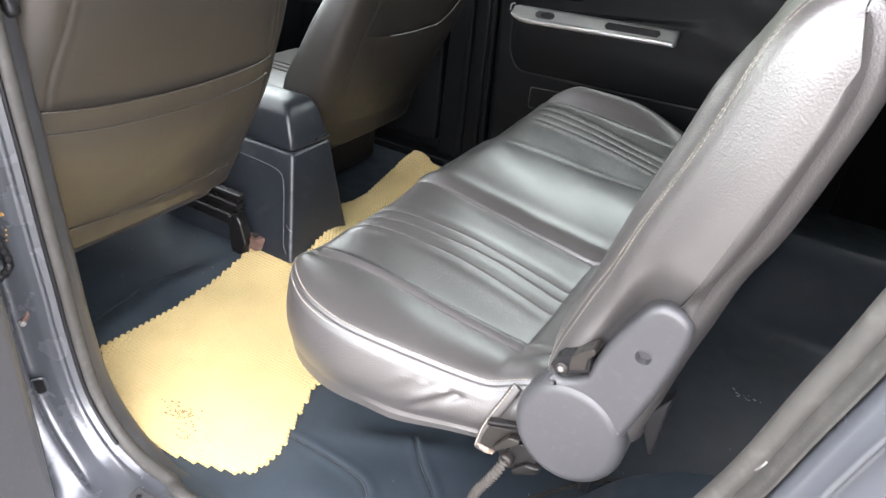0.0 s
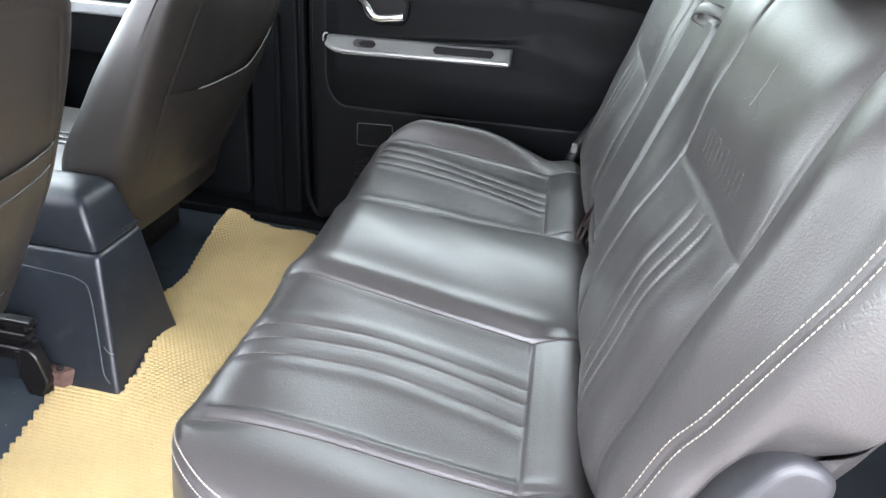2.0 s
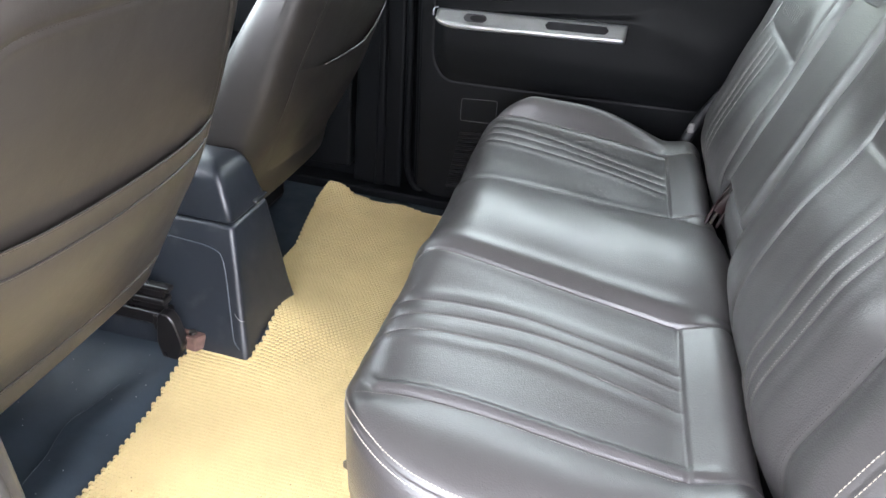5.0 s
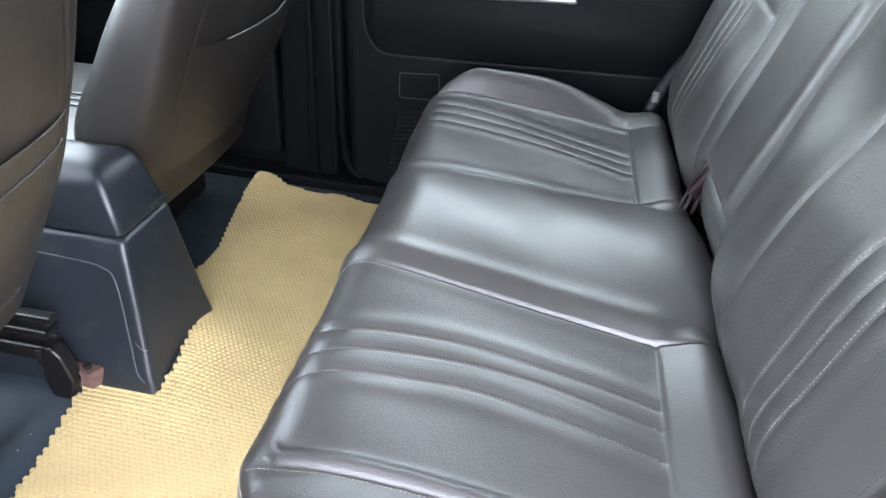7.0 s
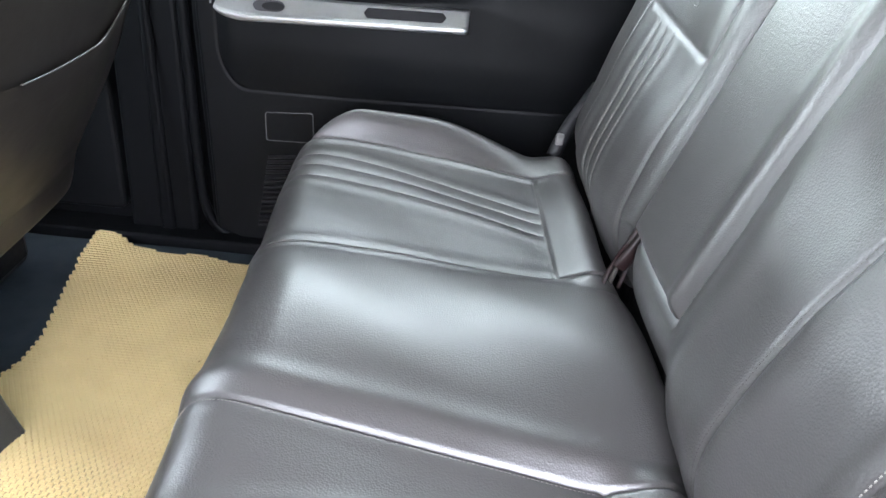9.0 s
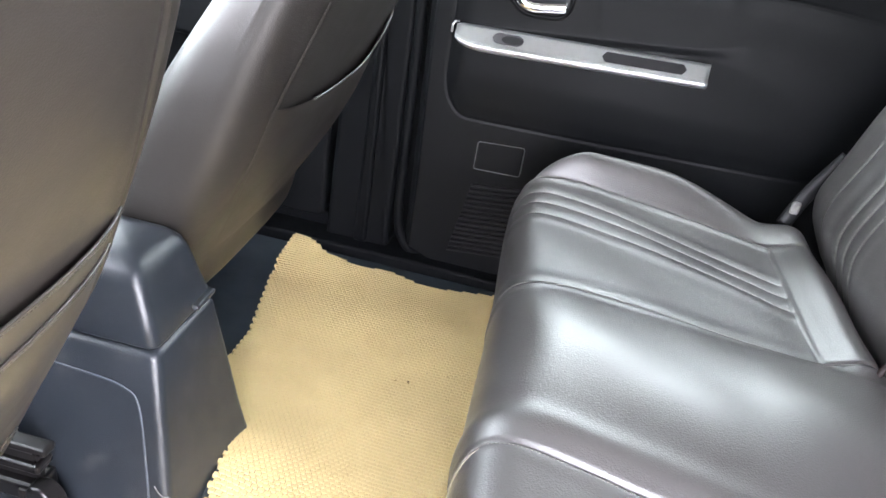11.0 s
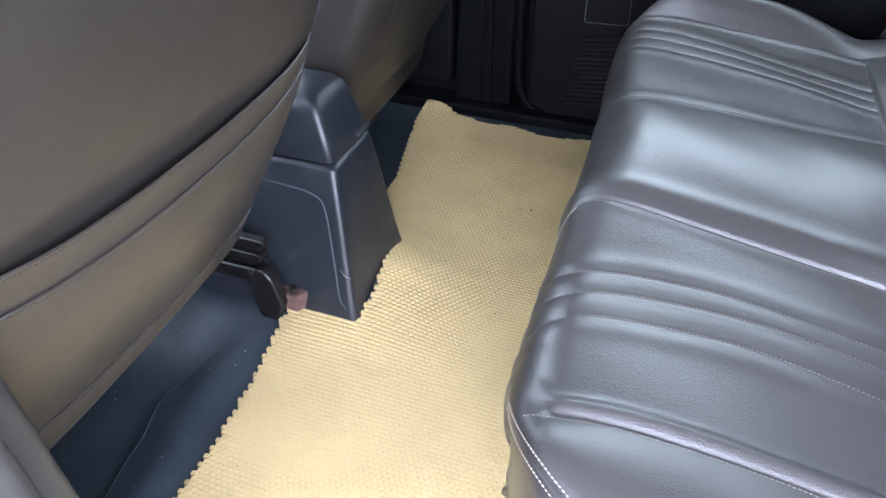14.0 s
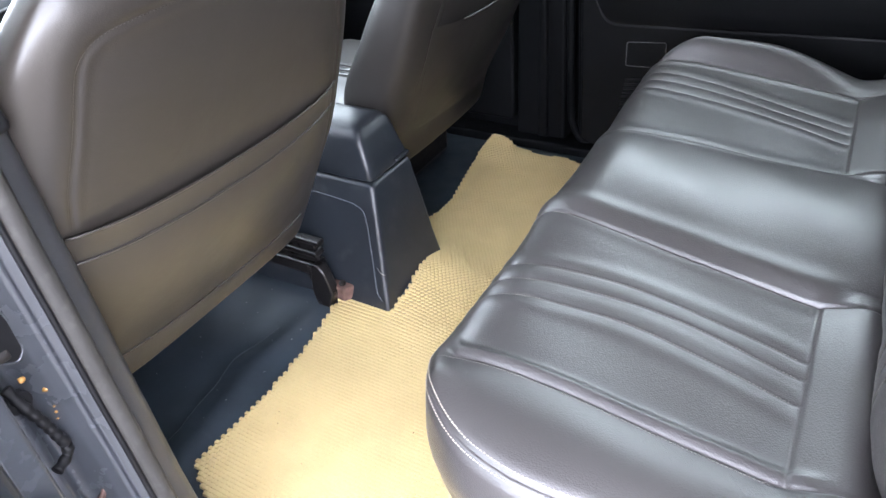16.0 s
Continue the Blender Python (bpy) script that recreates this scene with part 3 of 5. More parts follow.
for k in range(15):
    z = 0.060 + 0.0125 * k
    part("speaker_slot", slab(round_outline([(-0.028 + 0.002 * k, z), (0.11, z + 0.013), (0.11, z + 0.019), (-0.028 + 0.002 * k, z + 0.006)], 0.002, 2), "Y", 1.319, 1.328, 0.0015, 1), BLACK, door)
window = link("window_1", grid_mesh("window_1", np.array([[(-0.18, 1.385, 0.75), (0.60, 1.385, 0.78), (0.98, 1.385, 0.80)], [(-0.18, 1.36, 1.20), (0.60, 1.36, 1.20), (0.95, 1.36, 1.20)]], float)), GLASS, door)
link("window_rubber", tube_mesh("window_rubber", np.array([(-0.16, 1.378, 0.757), (0.2, 1.378, 0.786), (0.6, 1.378, 0.819), (0.93, 1.378, 0.846)]), 0.005, 8), BLACK, door, "black window rubber")
part("window_divider", slab([(0.590, 0.79), (0.612, 0.79), (0.640, 1.21), (0.618, 1.21)], "Y", 1.36, 1.385, 0.003), BLACK, door, "black window divider bar")
part("lock_knob", disc(0.006, 0.012, (-0.095, 1.352, 0.785), "Z", 16, 0.002), BLACK, door, "black lock knob")
part("lock_stem", disc(0.003, 0.03, (-0.095, 1.352, 0.768), "Z", 12, 0), BLACK, door)

# far front door with its own silver strip
fdoor = thing("door_2", "closed front passenger door with dark trim and silver armrest strip", "door", kind="structure")
part("door_panel", slab(round_outline([(-1.35, 0.05), (-0.345, 0.05), (-0.345, 0.75), (-1.35, 0.70)], 0.03), "Y", 1.345, 1.42, 0.012, 3), DOOR_CLOTH, fdoor)
part("armrest", slab(round_outline([(-1.10, 0.44), (-0.42, 0.44), (-0.40, 0.57), (-1.10, 0.57)], 0.03), "Y", 1.30, 1.36, 0.014, 3), DOOR_CLOTH, fdoor)
part("armrest_strip", slab(round_outline([(-1.02, 0.555), (-0.42, 0.570), (-0.415, 0.605), (-1.02, 0.59)], 0.006), "Y", 1.28, 1.31, 0.005, 3), SILVER, fdoor, "silver painted armrest strip")
link("window_2", grid_mesh("window_2", np.array([[(-1.35, 1.39, 0.70), (-0.32, 1.39, 0.75)], [(-1.05, 1.36, 1.20), (-0.32, 1.36, 1.20)]], float)), GLASS, fdoor)

# dashboard and windscreen
dash = thing("dashboard", "dark plastic dashboard beyond the front seats", "dashboard", kind="structure")
pr = curve_points([(-0.98, 0.20), (-0.95, 0.45), (-0.98, 0.60), (-1.08, 0.69), (-1.30, 0.72), (-1.55, 0.68)], 40)
yy = np.linspace(-0.18, 1.34, 30)
link("dash_body", grid_mesh("dash_body", np.stack([np.stack([pr[:, 0], np.full(40, b), pr[:, 1]], 1) for b in yy], 1)), CONSOLE, dash)
link("windscreen", grid_mesh("windscreen", np.array([[(-1.55, -0.2, 0.68), (-1.55, 1.36, 0.68)], [(-1.0, -0.2, 1.22), (-1.0, 1.36, 1.22)]], float)), WINDSCREEN, dash)
sw = [(-0.80 - 0.06 * math.sin(a), 0.10 + 0.18 * math.cos(a), 0.66 + 0.17 * math.sin(a)) for a in np.linspace(0, 2 * math.pi, 60)]
wheel = thing("steering_wheel", "black steering wheel in front of the near front seat", "steering wheel")
link("rim", tube_mesh("rim", np.array(sw), 0.014, 10), BLACK, wheel)
part("hub", disc(0.06, 0.05, (-0.80, 0.10, 0.66), "X"), BLACK, wheel)
for a in (0.15, 2.99, 4.71):
    link("spoke", tube_mesh("spoke", np.array([(-0.80, 0.10, 0.66), (-0.80 - 0.06 * math.sin(a), 0.10 + 0.17 * math.cos(a), 0.66 + 0.16 * math.sin(a))]), 0.012, 8, up=(1, 0, 0)), BLACK, wheel)
part("column", disc(0.03, 0.3, (-0.95, 0.10, 0.64), "X"), BLACK, wheel)

# near side: sill, B-pillar with jamb and seals, rear jamb
near = thing("pillar_near", "blue-grey painted B-pillar and door jamb with rubber seal", "pillar", kind="structure")


def jamb_column(z, dx=0.0):
    """Inner edge of the near door opening, by height: forward pillar edge."""
    return soft(z, [0.012, 0.022, 0.041, 0.083, 0.145, 0.258, 0.344, 0.42, 0.53, 0.65, 0.75, 0.9, 1.22], [0.035, 0.008, -0.035, -0.077, -0.104, -0.119, -0.124, -0.130, -0.136, -0.144, -0.150, -0.160, -0.19]) + dx


# the pillar's inner edge runs down and sweeps forward-to-back into the sill; sections follow it
EDGE = curve_points([(float(jamb_column(c)), c) for c in (1.22, 1.05, 0.9, 0.75, 0.65, 0.53, 0.42, 0.344, 0.258, 0.20, 0.145, 0.11, 0.083, 0.060)] + [(-0.037, 0.0415), (-0.012, 0.0300), (0.018, 0.0225), (0.045, 0.0200), (0.075, 0.0195)], 220)
edge_tan = np.gradient(EDGE, axis=0)
edge_tan /= np.linalg.norm(edge_tan, axis=1, keepdims=True)
EDGE_OUT = np.stack([edge_tan[:, 1], -edge_tan[:, 0]], 1)
to_sill = smooth(-0.06, 0.03, EDGE[:, 0])
face = soft(EDGE[:, 1], [0.012, 0.15, 0.30, 0.45, 0.56, 0.62, 0.70, 0.80, 0.95, 1.22], [-0.255, -0.252, -0.250, -0.251, -0.254, -0.264, -0.268, -0.252, -0.238, -0.232])


def swept(pairs, rows=slice(None)):
    """Columns along the pillar's edge: distance out from it and y, numbers or one for each row."""
    return np.stack([np.stack([EDGE[:, 0] + EDGE_OUT[:, 0] * d, b + 0 * face, EDGE[:, 1] + EDGE_OUT[:, 1] * d], 1) for d, b in pairs], 1)[rows]


upright = [(0.010, -0.214), (0.002, -0.219), (0.003, -0.224), (0.012, -0.229), (0.013, -0.233), (0.008, -0.236), (0.016, -0.240), (0.022, face + 0.004), (0.026, face), (0.046, face - 0.008), (0.056, face - 0.016), (0.054, face - 0.024), (0.040, face - 0.030), (0.038, face - 0.036), (0.046, face - 0.05), (0.060, -0.345), (0.35, -0.36)]
level = [(0.010, -0.208), (0.007, -0.216), (0.007, -0.222), (0.009, -0.228), (0.0095, -0.233), (0.009, -0.238), (0.0092, -0.244), (0.0095, -0.252), (0.010, -0.262), (0.011, -0.274), (0.013, -0.286), (0.018, -0.298), (0.028, -0.306), (0.040, -0.311), (0.060, -0.316), (0.10, -0.325), (0.30, -0.345)]
jamb = swept([(a * (1 - to_sill) + c * to_sill, b * (1 - to_sill) + d * to_sill) for (a, b), (c, d) in zip(upright, level)])
link("jamb", grid_mesh("jamb", jamb), PAINT, near, "blue-grey painted door jamb")
low_rows = EDGE[:, 1] <= 0.745
trim_cols = [(0.27, -0.125), (0.10, -0.148), (0.036, -0.160), (0.028, -0.166), (0.020, -0.176), (0.013, -0.198), (0.014, -0.212)]
link("pillar_trim", grid_mesh("pillar_trim", swept(trim_cols, low_rows)), TRIM_GREY, near, "grey plastic pillar trim")
upz = np.linspace(0.735, 1.22, 30)
upper = np.stack([np.stack([jamb_column(upz, a), b + 0 * upz, upz], 1) for a, b in [(-0.22, -0.15), (-0.07, -0.175), (-0.040, -0.190), (-0.030, -0.200), (-0.020, -0.212)]], 1)
link("upper_pillar_trim", grid_mesh("upper_pillar_trim", upper), TRIM_GREY, near, "grey upper pillar trim")
sealp = swept([(0.006, -0.208)])[::-1, 0]
back = curve_points([(0.075, -0.212, 0.0145), (0.12, -0.220, 0.019), (0.30, -0.222, 0.024), (0.46, -0.220, 0.036), (0.60, -0.214, 0.12), (0.72, -0.208, 0.27), (0.80, -0.203, 0.405), (0.844, -0.200, 0.527), (0.870, -0.200, 0.641), (0.889, -0.200, 0.727), (0.912, -0.198, 0.86), (0.93, -0.195, 1.20)], 120)
link("door_seal", tube_mesh("door_seal", np.concatenate([sealp[::-1], back[1:]]), 0.0125, 10, up=(0, 1, 0)), RUBBER, near, "dark rubber door seal with dusty edge")

link("seal_lip", tube_mesh("seal_lip", swept([(0.0005, -0.2225)])[:200, 0], 0.0032, 6, up=(0, 1, 0)), BLACK, near, "thin black lip of the door seal")
# rear jamb of the near opening, a painted flare over the wheel arch
off = np.stack([np.gradient(back[:, 2]), np.zeros(120), -np.gradient(back[:, 0])], 1)
off /= np.linalg.norm(off, axis=1, keepdims=True)


def rear_section(pairs):
    """Columns along the rear edge of the opening: distance out from it and y."""
    cols = []
    for d, b in pairs:
        q = back + off * d
        q[:, 1] = b
        cols.append(q)
    return np.stack(cols, 1)


link("seal_flap", grid_mesh("seal_flap", rear_section(((0.004, -0.205), (0.006, -0.215), (0.008, -0.221), (0.010, -0.224), (0.0125, -0.230), (0.0135, -0.236), (0.014, -0.228)))), RUBBER, near, "dusty brown-grey flap of the rear door seal")
link("rear_jamb", grid_mesh("rear_jamb", rear_section(((0.0145, -0.214), (0.0165, -0.230), (0.0180, -0.241), (0.022, -0.2455), (0.030, -0.2475), (0.0325, -0.255), (0.036, -0.2575), (0.0405, -0.2485), (0.044, -0.2495), (0.051, -0.264), (0.090, -0.270), (0.106, -0.292), (0.115, -0.298), (0.19, -0.325), (0.30, -0.345)))), PAINT, near, "blue-grey painted rear jamb and sill")
link("scuff", tube_mesh("scuff", np.array([(0.853, -0.2225, 0.566), (0.856, -0.2230, 0.573), (0.858, -0.2230, 0.580)]), 0.0010, 6, 0.5, up=(0, 1, 0)), SCUFF, near, "pale scuff on the seal")
plate = part("sill_plate", slab(round_outline([(0.034, -0.246), (0.30, -0.250), (0.30, -0.31), (0.050, -0.300)], 0.010), "Z", 0.007, 0.0165, 0.003), TRIM_GREY, near, "grey plastic sill plate")
for a in (0.042, 0.10):
    part("screw", disc(0.005, 0.004, (a + 0.014, -0.262, 0.0172), "Z", 14, 0.001), STEEL, plate)
# check-strap slot, wiring boot and dried sealant on the jamb
jx = -0.146
JAMB_SHIFT = Vector((-0.022, 0.0104, -0.0156))
# The slot is a solid plate, its inner shade put into the black.
slot = part("strap_slot", slab(round_outline([(-0.280, 0.612), (-0.266, 0.606), (-0.259, 0.566), (-0.262, 0.536), (-0.272, 0.526), (-0.286, 0.536), (-0.294, 0.570), (-0.293, 0.598)], 0.008), "X", jx - 0.016, jx + 0.006, 0.002), BLACK, near, "black plate for the shaded opening of the check-strap slot")
slot.location = JAMB_SHIFT
rim_pts = np.array([(jx + 0.006, a, b) for a, b in round_outline([(-0.280, 0.612), (-0.266, 0.606), (-0.259, 0.566), (-0.262, 0.536), (-0.272, 0.526), (-0.286, 0.536), (-0.294, 0.570), (-0.293, 0.598)], 0.008)])
link("slot_rim", tube_mesh("slot_rim", np.concatenate([rim_pts, rim_pts[:1]]), 0.0016, 8, up=(1, 0, 0)), PAINT, slot, "rolled painted rim of the slot")
part("strap_roller", disc(0.008, 0.018, (jx + 0.001, -0.284, 0.542), "Y", 18, 0.002), IRON, slot, "worn steel strap roller")
boot = curve_points([(jx, -0.294, 0.505), (jx + 0.012, -0.291, 0.480), (jx + 0.016, -0.285, 0.455), (jx + 0.016, -0.279, 0.425), (jx + 0.016, -0.276, 0.405), (jx + 0.018, -0.283, 0.394), (jx + 0.024, -0.300, 0.392)], 60)
boot_ = link("harness_boot", tube_mesh("harness_boot", boot, 0.0062 + 0.0007 * np.sin(np.arange(60) * 1.1), 10), BLACK, near, "ribbed black wiring boot")
socket_ = part("boot_socket", disc(0.014, 0.012, (jx, -0.290, 0.482), "X", 20, 0.003), BLACK, near, "black wiring grommet")
boot_.location = socket_.location = JAMB_SHIFT
for k, (b, c, r) in enumerate(((-0.277, 0.504, 0.0035), (-0.262, 0.477, 0.0035), (-0.258, 0.474, 0.0042), (-0.254, 0.471, 0.0038), (-0.250, 0.470, 0.0028), (-0.264, 0.452, 0.0014), (-0.265, 0.444, 0.0016), (-0.267, 0.436, 0.0014))):
    bm = bmesh.new()
    bmesh.ops.create_icosphere(bm, subdivisions=2, radius=r)
    for v in bm.verts:
        v.co *= 1 + 0.4 * noise.noise(v.co * 400 + Vector((k, 0, 0)))
    bmesh.ops.translate(bm, vec=(jamb_column(c) - 0.030, b + 0.010, c - 0.015), verts=bm.verts)
    part("sealant_blob", bm, AMBER, near, "amber dried sealant blob", True)
part("jamb_screw", disc(0.006, 0.006, (float(jamb_column(0.61)) - 0.026, -0.282, 0.595), "X", 14, 0.002), PAINT, near, "painted screw")
link_ = link("check_link", tube_mesh("check_link", curve_points([(-0.172, -0.262, 0.268), (-0.162, -0.256, 0.279), (-0.160, -0.250, 0.290), (-0.168, -0.244, 0.297)], 30), 0.0055, 10, 0.6, up=(1, 0, 0)), RUST, near, "rusty door check link")
part("check_rivet", disc(0.007, 0.010, (-0.163, -0.246, 0.292), "X", 18, 0.002), SCUFF, link_, "worn steel rivet")
part("check_rivet", disc(0.005, 0.010, (-0.166, -0.263, 0.270), "X", 18, 0.002), SCUFF, link_, "worn steel rivet")
turn_slot = Matrix.Rotation(radians(-38), 4, "Z") @ Matrix.Rotation(radians(14), 4, "Y")
# A solid black bar stands in for shade inside this slot.
drain = part("drain_slot", rounded_box((0.006, 0.017, 0.066), 0.0028, 3, (0, 0, 0)), BLACK, near, "long black bar for the shaded drain slot in the jamb", True)
drain.matrix_local = pose(-0.1560, -0.2645, 0.137) @ turn_slot
rim_pts = np.array([(0.002, a, b) for a, b in round_outline([(-0.0095, -0.034), (0.0095, -0.034), (0.0095, 0.034), (-0.0095, 0.034)], 0.007)])
link("slot_rim", tube_mesh("slot_rim", np.concatenate([rim_pts, rim_pts[:1]]), 0.0022, 8, up=(1, 0, 0)), PAINT, drain, "rolled painted rim of the slot")
part("slot_clip", rounded_box((0.006, 0.011, 0.009), 0.002, 2, (0.002, 0.001, -0.030)), SCUFF, drain, "worn pale clip end")
part("belt_guide", rounded_box((0.030, 0.022, 0.10), 0.009, 3, (-0.185, -0.175, 0.775), 0.85, Matrix.Rotation(radians(-20), 4, "Y")), BLACK, near, "black plastic belt guide", True)
part("hinge", rounded_box((0.05, 0.03, 0.035), 0.006, 2, (-0.165, -0.318, 0.30)), PAINT, near, "door hinge")
part("hinge", rounded_box((0.05, 0.03, 0.035), 0.006, 2, (-0.175, -0.318, 0.62)), PAINT, near, "door hinge")
wall_piece("wall_near_front", [(-1.5, -0.3), (-0.36, -0.3), (-0.36, 0.74), (-1.5, 0.70)], "Y", -0.36, -0.21, PAINT, "closed blue-grey front door beyond the pillar")
wall_piece("roof_rail_near", [(-1.0, 1.17), (2.1, 1.17), (2.1, 1.24), (-1.0, 1.24)], "Y", -0.30, -0.19, PAINT, "blue-grey roof rail above the open door")
wall_piece("roof_rail_far", [(-1.0, 1.17), (2.1, 1.17), (2.1, 1.24), (-1.0, 1.24)], "Y", 1.34, 1.42, DOOR_PLASTIC, "dark roof rail above the far windows")
wall_piece("outer_sill", round_outline([(0.070, -0.32), (1.1, -0.32), (1.1, 0.011), (0.070, 0.011)], 0.003), "Y", -0.36, -0.20, PAINT, "blue-grey painted outer sill")

# the open rear door, swung forward on its hinges
OPEN = pose(-0.135, -0.322, 0, 0, 0, -84)
odoor = thing("door_3", "open rear door with grey plastic inner panel and white pull handle", "door", kind="structure")
odoor.matrix_world = OPEN


def opart(name, bm, mat, label="", shade=False, parent=None):
    return part(name, bm, mat, parent or odoor, label, shade)


opart("door_skin", slab(round_outline([(0.0, -0.05), (0.65, -0.05), (0.95, 0.35), (0.95, 0.80), (0.0, 0.76)], 0.03), "Y", -0.06, 0.0, 0.01, 3), PAINT, "blue-grey painted door edge")
opart("door_edge", slab(round_outline([(-0.016, -0.03), (0.022, -0.03), (0.022, 0.75), (-0.016, 0.75)], 0.006), "Y", -0.03, 0.026, 0.006, 3), PAINT, "painted hinge edge of the door")
opart("door_panel", slab(round_outline([(0.016, -0.03), (0.62, -0.03), (0.92, 0.35), (0.92, 0.78), (0.016, 0.74)], 0.04), "Y", -0.002, 0.03, 0.01, 3), CONSOLE, "grey plastic inner panel")
opart("door_pocket", slab(round_outline([(0.012, -0.05), (0.62, -0.04), (0.72, 0.12), (0.70, 0.335), (0.006, 0.42)], [0.03, 0.06, 0.06, 0.05, 0.04]), "Y", 0.0, 0.076, 0.02, 5), TRIM_GREY, "bulging grey plastic door pocket")
opart("door_insert", slab(round_outline([(0.06, 0.36), (0.85, 0.36), (0.85, 0.70), (0.06, 0.70)], 0.04), "Y", 0.025, 0.042, 0.01, 3), CONSOLE)
opart("pull_handle", rounded_box((0.40, 0.055, 0.115), 0.018, 4, (0.256, 0.062, 0.496)), WHITE, "white glossy pull handle")
link("window_3", grid_mesh("window_3", np.array([[(0.02, -0.03, 0.75), (0.93, -0.03, 0.80)], [(0.02, -0.02, 1.2), (0.85, -0.02, 1.2)]], float)), GLASS, odoor)


# ---- rear bench ----
bench = thing("rear_bench_seat", "grey-brown leather rear bench with pleated inserts and pale stitching", "car seat")

CUSHION = [(0.20, 0.215), (0.150, 0.217), (0.124, 0.238), (0.115, 0.280), (0.117, 0.325), (0.131, 0.362), (0.160, 0.383), (0.21, 0.389), (0.30, 0.386), (0.42, 0.379), (0.50, 0.374), (0.545, 0.372), (0.572, 0.381), (0.598, 0.391), (0.620, 0.388), (0.638, 0.366), (0.645, 0.33)]
NU, NV = 260, 860
prof = curve_points(CUSHION, NU)
px, pz = prof[:, 0][:, None], prof[:, 1][:, None]


def near_end(x):
    return soft(x, [0.115, 0.122, 0.14, 0.165, 0.195, 0.23, 0.27, 0.33, 0.42, 0.50, 0.58, 0.67], [0.100, 0.072, 0.030, -0.008, -0.043, -0.071, -0.087, -0.095, -0.090, -0.079, -0.062, -0.05])


def far_end(x):
    return soft(x, [0.115, 0.13, 0.16, 0.195, 0.23, 0.27, 0.33, 0.42, 0.50, 0.58, 0.67], [1.075, 1.105, 1.130, 1.150, 1.167, 1.176, 1.18, 1.175, 1.16, 1.14, 1.12])


vv = np.linspace(0, 1, NV)[None, :]
pe = np.where(np.arange(NU)[:, None] < np.argmin(prof[:, 0]), prof[:, 0].min(), px)
ynear, yfar = near_end(pe), far_end(pe)
CY = ynear + (yfar - ynear) * vv
CX, CZ = px + 0 * CY, pz + 0 * CY
TOPNESS = smooth(0.30, 0.375, CZ)
SEAM_X = [0.115, 0.150, 0.230, 0.330, 0.420, 0.510, 0.555]
SEAM_Y = [[0.045, 0.046, 0.052, 0.050, 0.045, 0.039, 0.036],
          [0.414, 0.411, 0.394, 0.378, 0.362, 0.346, 0.340],
          [0.722, 0.722, 0.720, 0.716, 0.712, 0.710, 0.709],
          [1.098, 1.106, 1.103, 1.092, 1.077, 1.059, 1.050]]
PLEAT_Y = [[0.276, 0.266, 0.273, 0.274, 0.262, 0.242, 0.228],
           [0.232, 0.226, 0.239, 0.242, 0.234, 0.212, 0.199],
           [0.182, 0.185, 0.198, 0.202, 0.188, 0.169, 0.157],
           [1.048, 1.044, 1.026, 0.999, 0.970, 0.936, 0.918],
           [1.010, 1.006, 0.988, 0.962, 0.932, 0.900, 0.882],
           [0.966, 0.963, 0.948, 0.922, 0.893, 0.860, 0.843]]
SEAM = [soft(CX, SEAM_X, row) for row in SEAM_Y]
PLEAT = [soft(CX, SEAM_X, row) for row in PLEAT_Y]
front_of_back_seam = smooth(0.556, 0.546, CX)
D = np.zeros_like(CY)
mid = (CY - SEAM[1]) / (SEAM[2] - SEAM[1])
D += 0.026 * np.clip(4 * mid * (1 - mid), 0, 1) ** 0.85 * ((mid > 0) & (mid < 1)) * TOPNESS * smooth(0.115, 0.21, CX) * smooth(0.73, 0.61, CX)
nb = np.clip((SEAM[0] - CY) / np.maximum(SEAM[0] - ynear, 0.01), 0, 1)
D += 0.013 * np.sin(np.pi * nb) * TOPNESS
fb = np.clip((CY - SEAM[3]) / np.maximum(yfar - SEAM[3], 0.01), 0, 1)
RISE = 0.050 * np.sin(np.pi * np.clip(fb * 0.85, 0, 1)) ** 1.3 * TOPNESS * smooth(0.66, 0.35, CX) * smooth(0.120, 0.235, CX)
in_mid = smooth(-0.02, 0.10, mid) * smooth(1.02, 0.90, mid)
flat_back = in_mid * smooth(0.40, 0.46, CX)
CZ = CZ * (1 - flat_back) + soft(CX, [0.40, 0.50, 0.58, 0.615, 0.635, 0.645], [0.3800, 0.3792, 0.3775, 0.3730, 0.360, 0.33]) * flat_back
for a, b in ((0, 1), (2, 3)):
    w = np.clip((CY - SEAM[a]) / (SEAM[b] - SEAM[a]), 0, 1)
    D += 0.007 * (np.clip(np.abs(w - 0.5) * 2, 0, 1) ** 2 - 1) * ((w > 0) & (w < 1)) * TOPNESS * front_of_back_seam
for k_, s in enumerate(SEAM):
    D -= (0.0030 if k_ else 0.0018) * bell(CY - s, 0.0030) * smooth(0.665, 0.63, CX)
    near_h, far_h, far_at, far_w = ((0.0, 0.0055, 0.014, 0.0095), (0.0006, 0.0050, 0.030, 0.021), (0.0026, 0.0014, 0.018, 0.016), (0.0026, 0.0014, 0.018, 0.016))[k_]
    D += (near_h * bell(CY - s + 0.011, 0.009) + far_h * bell(CY - s - far_at, far_w)) * smooth(0.60, 0.54, CX)
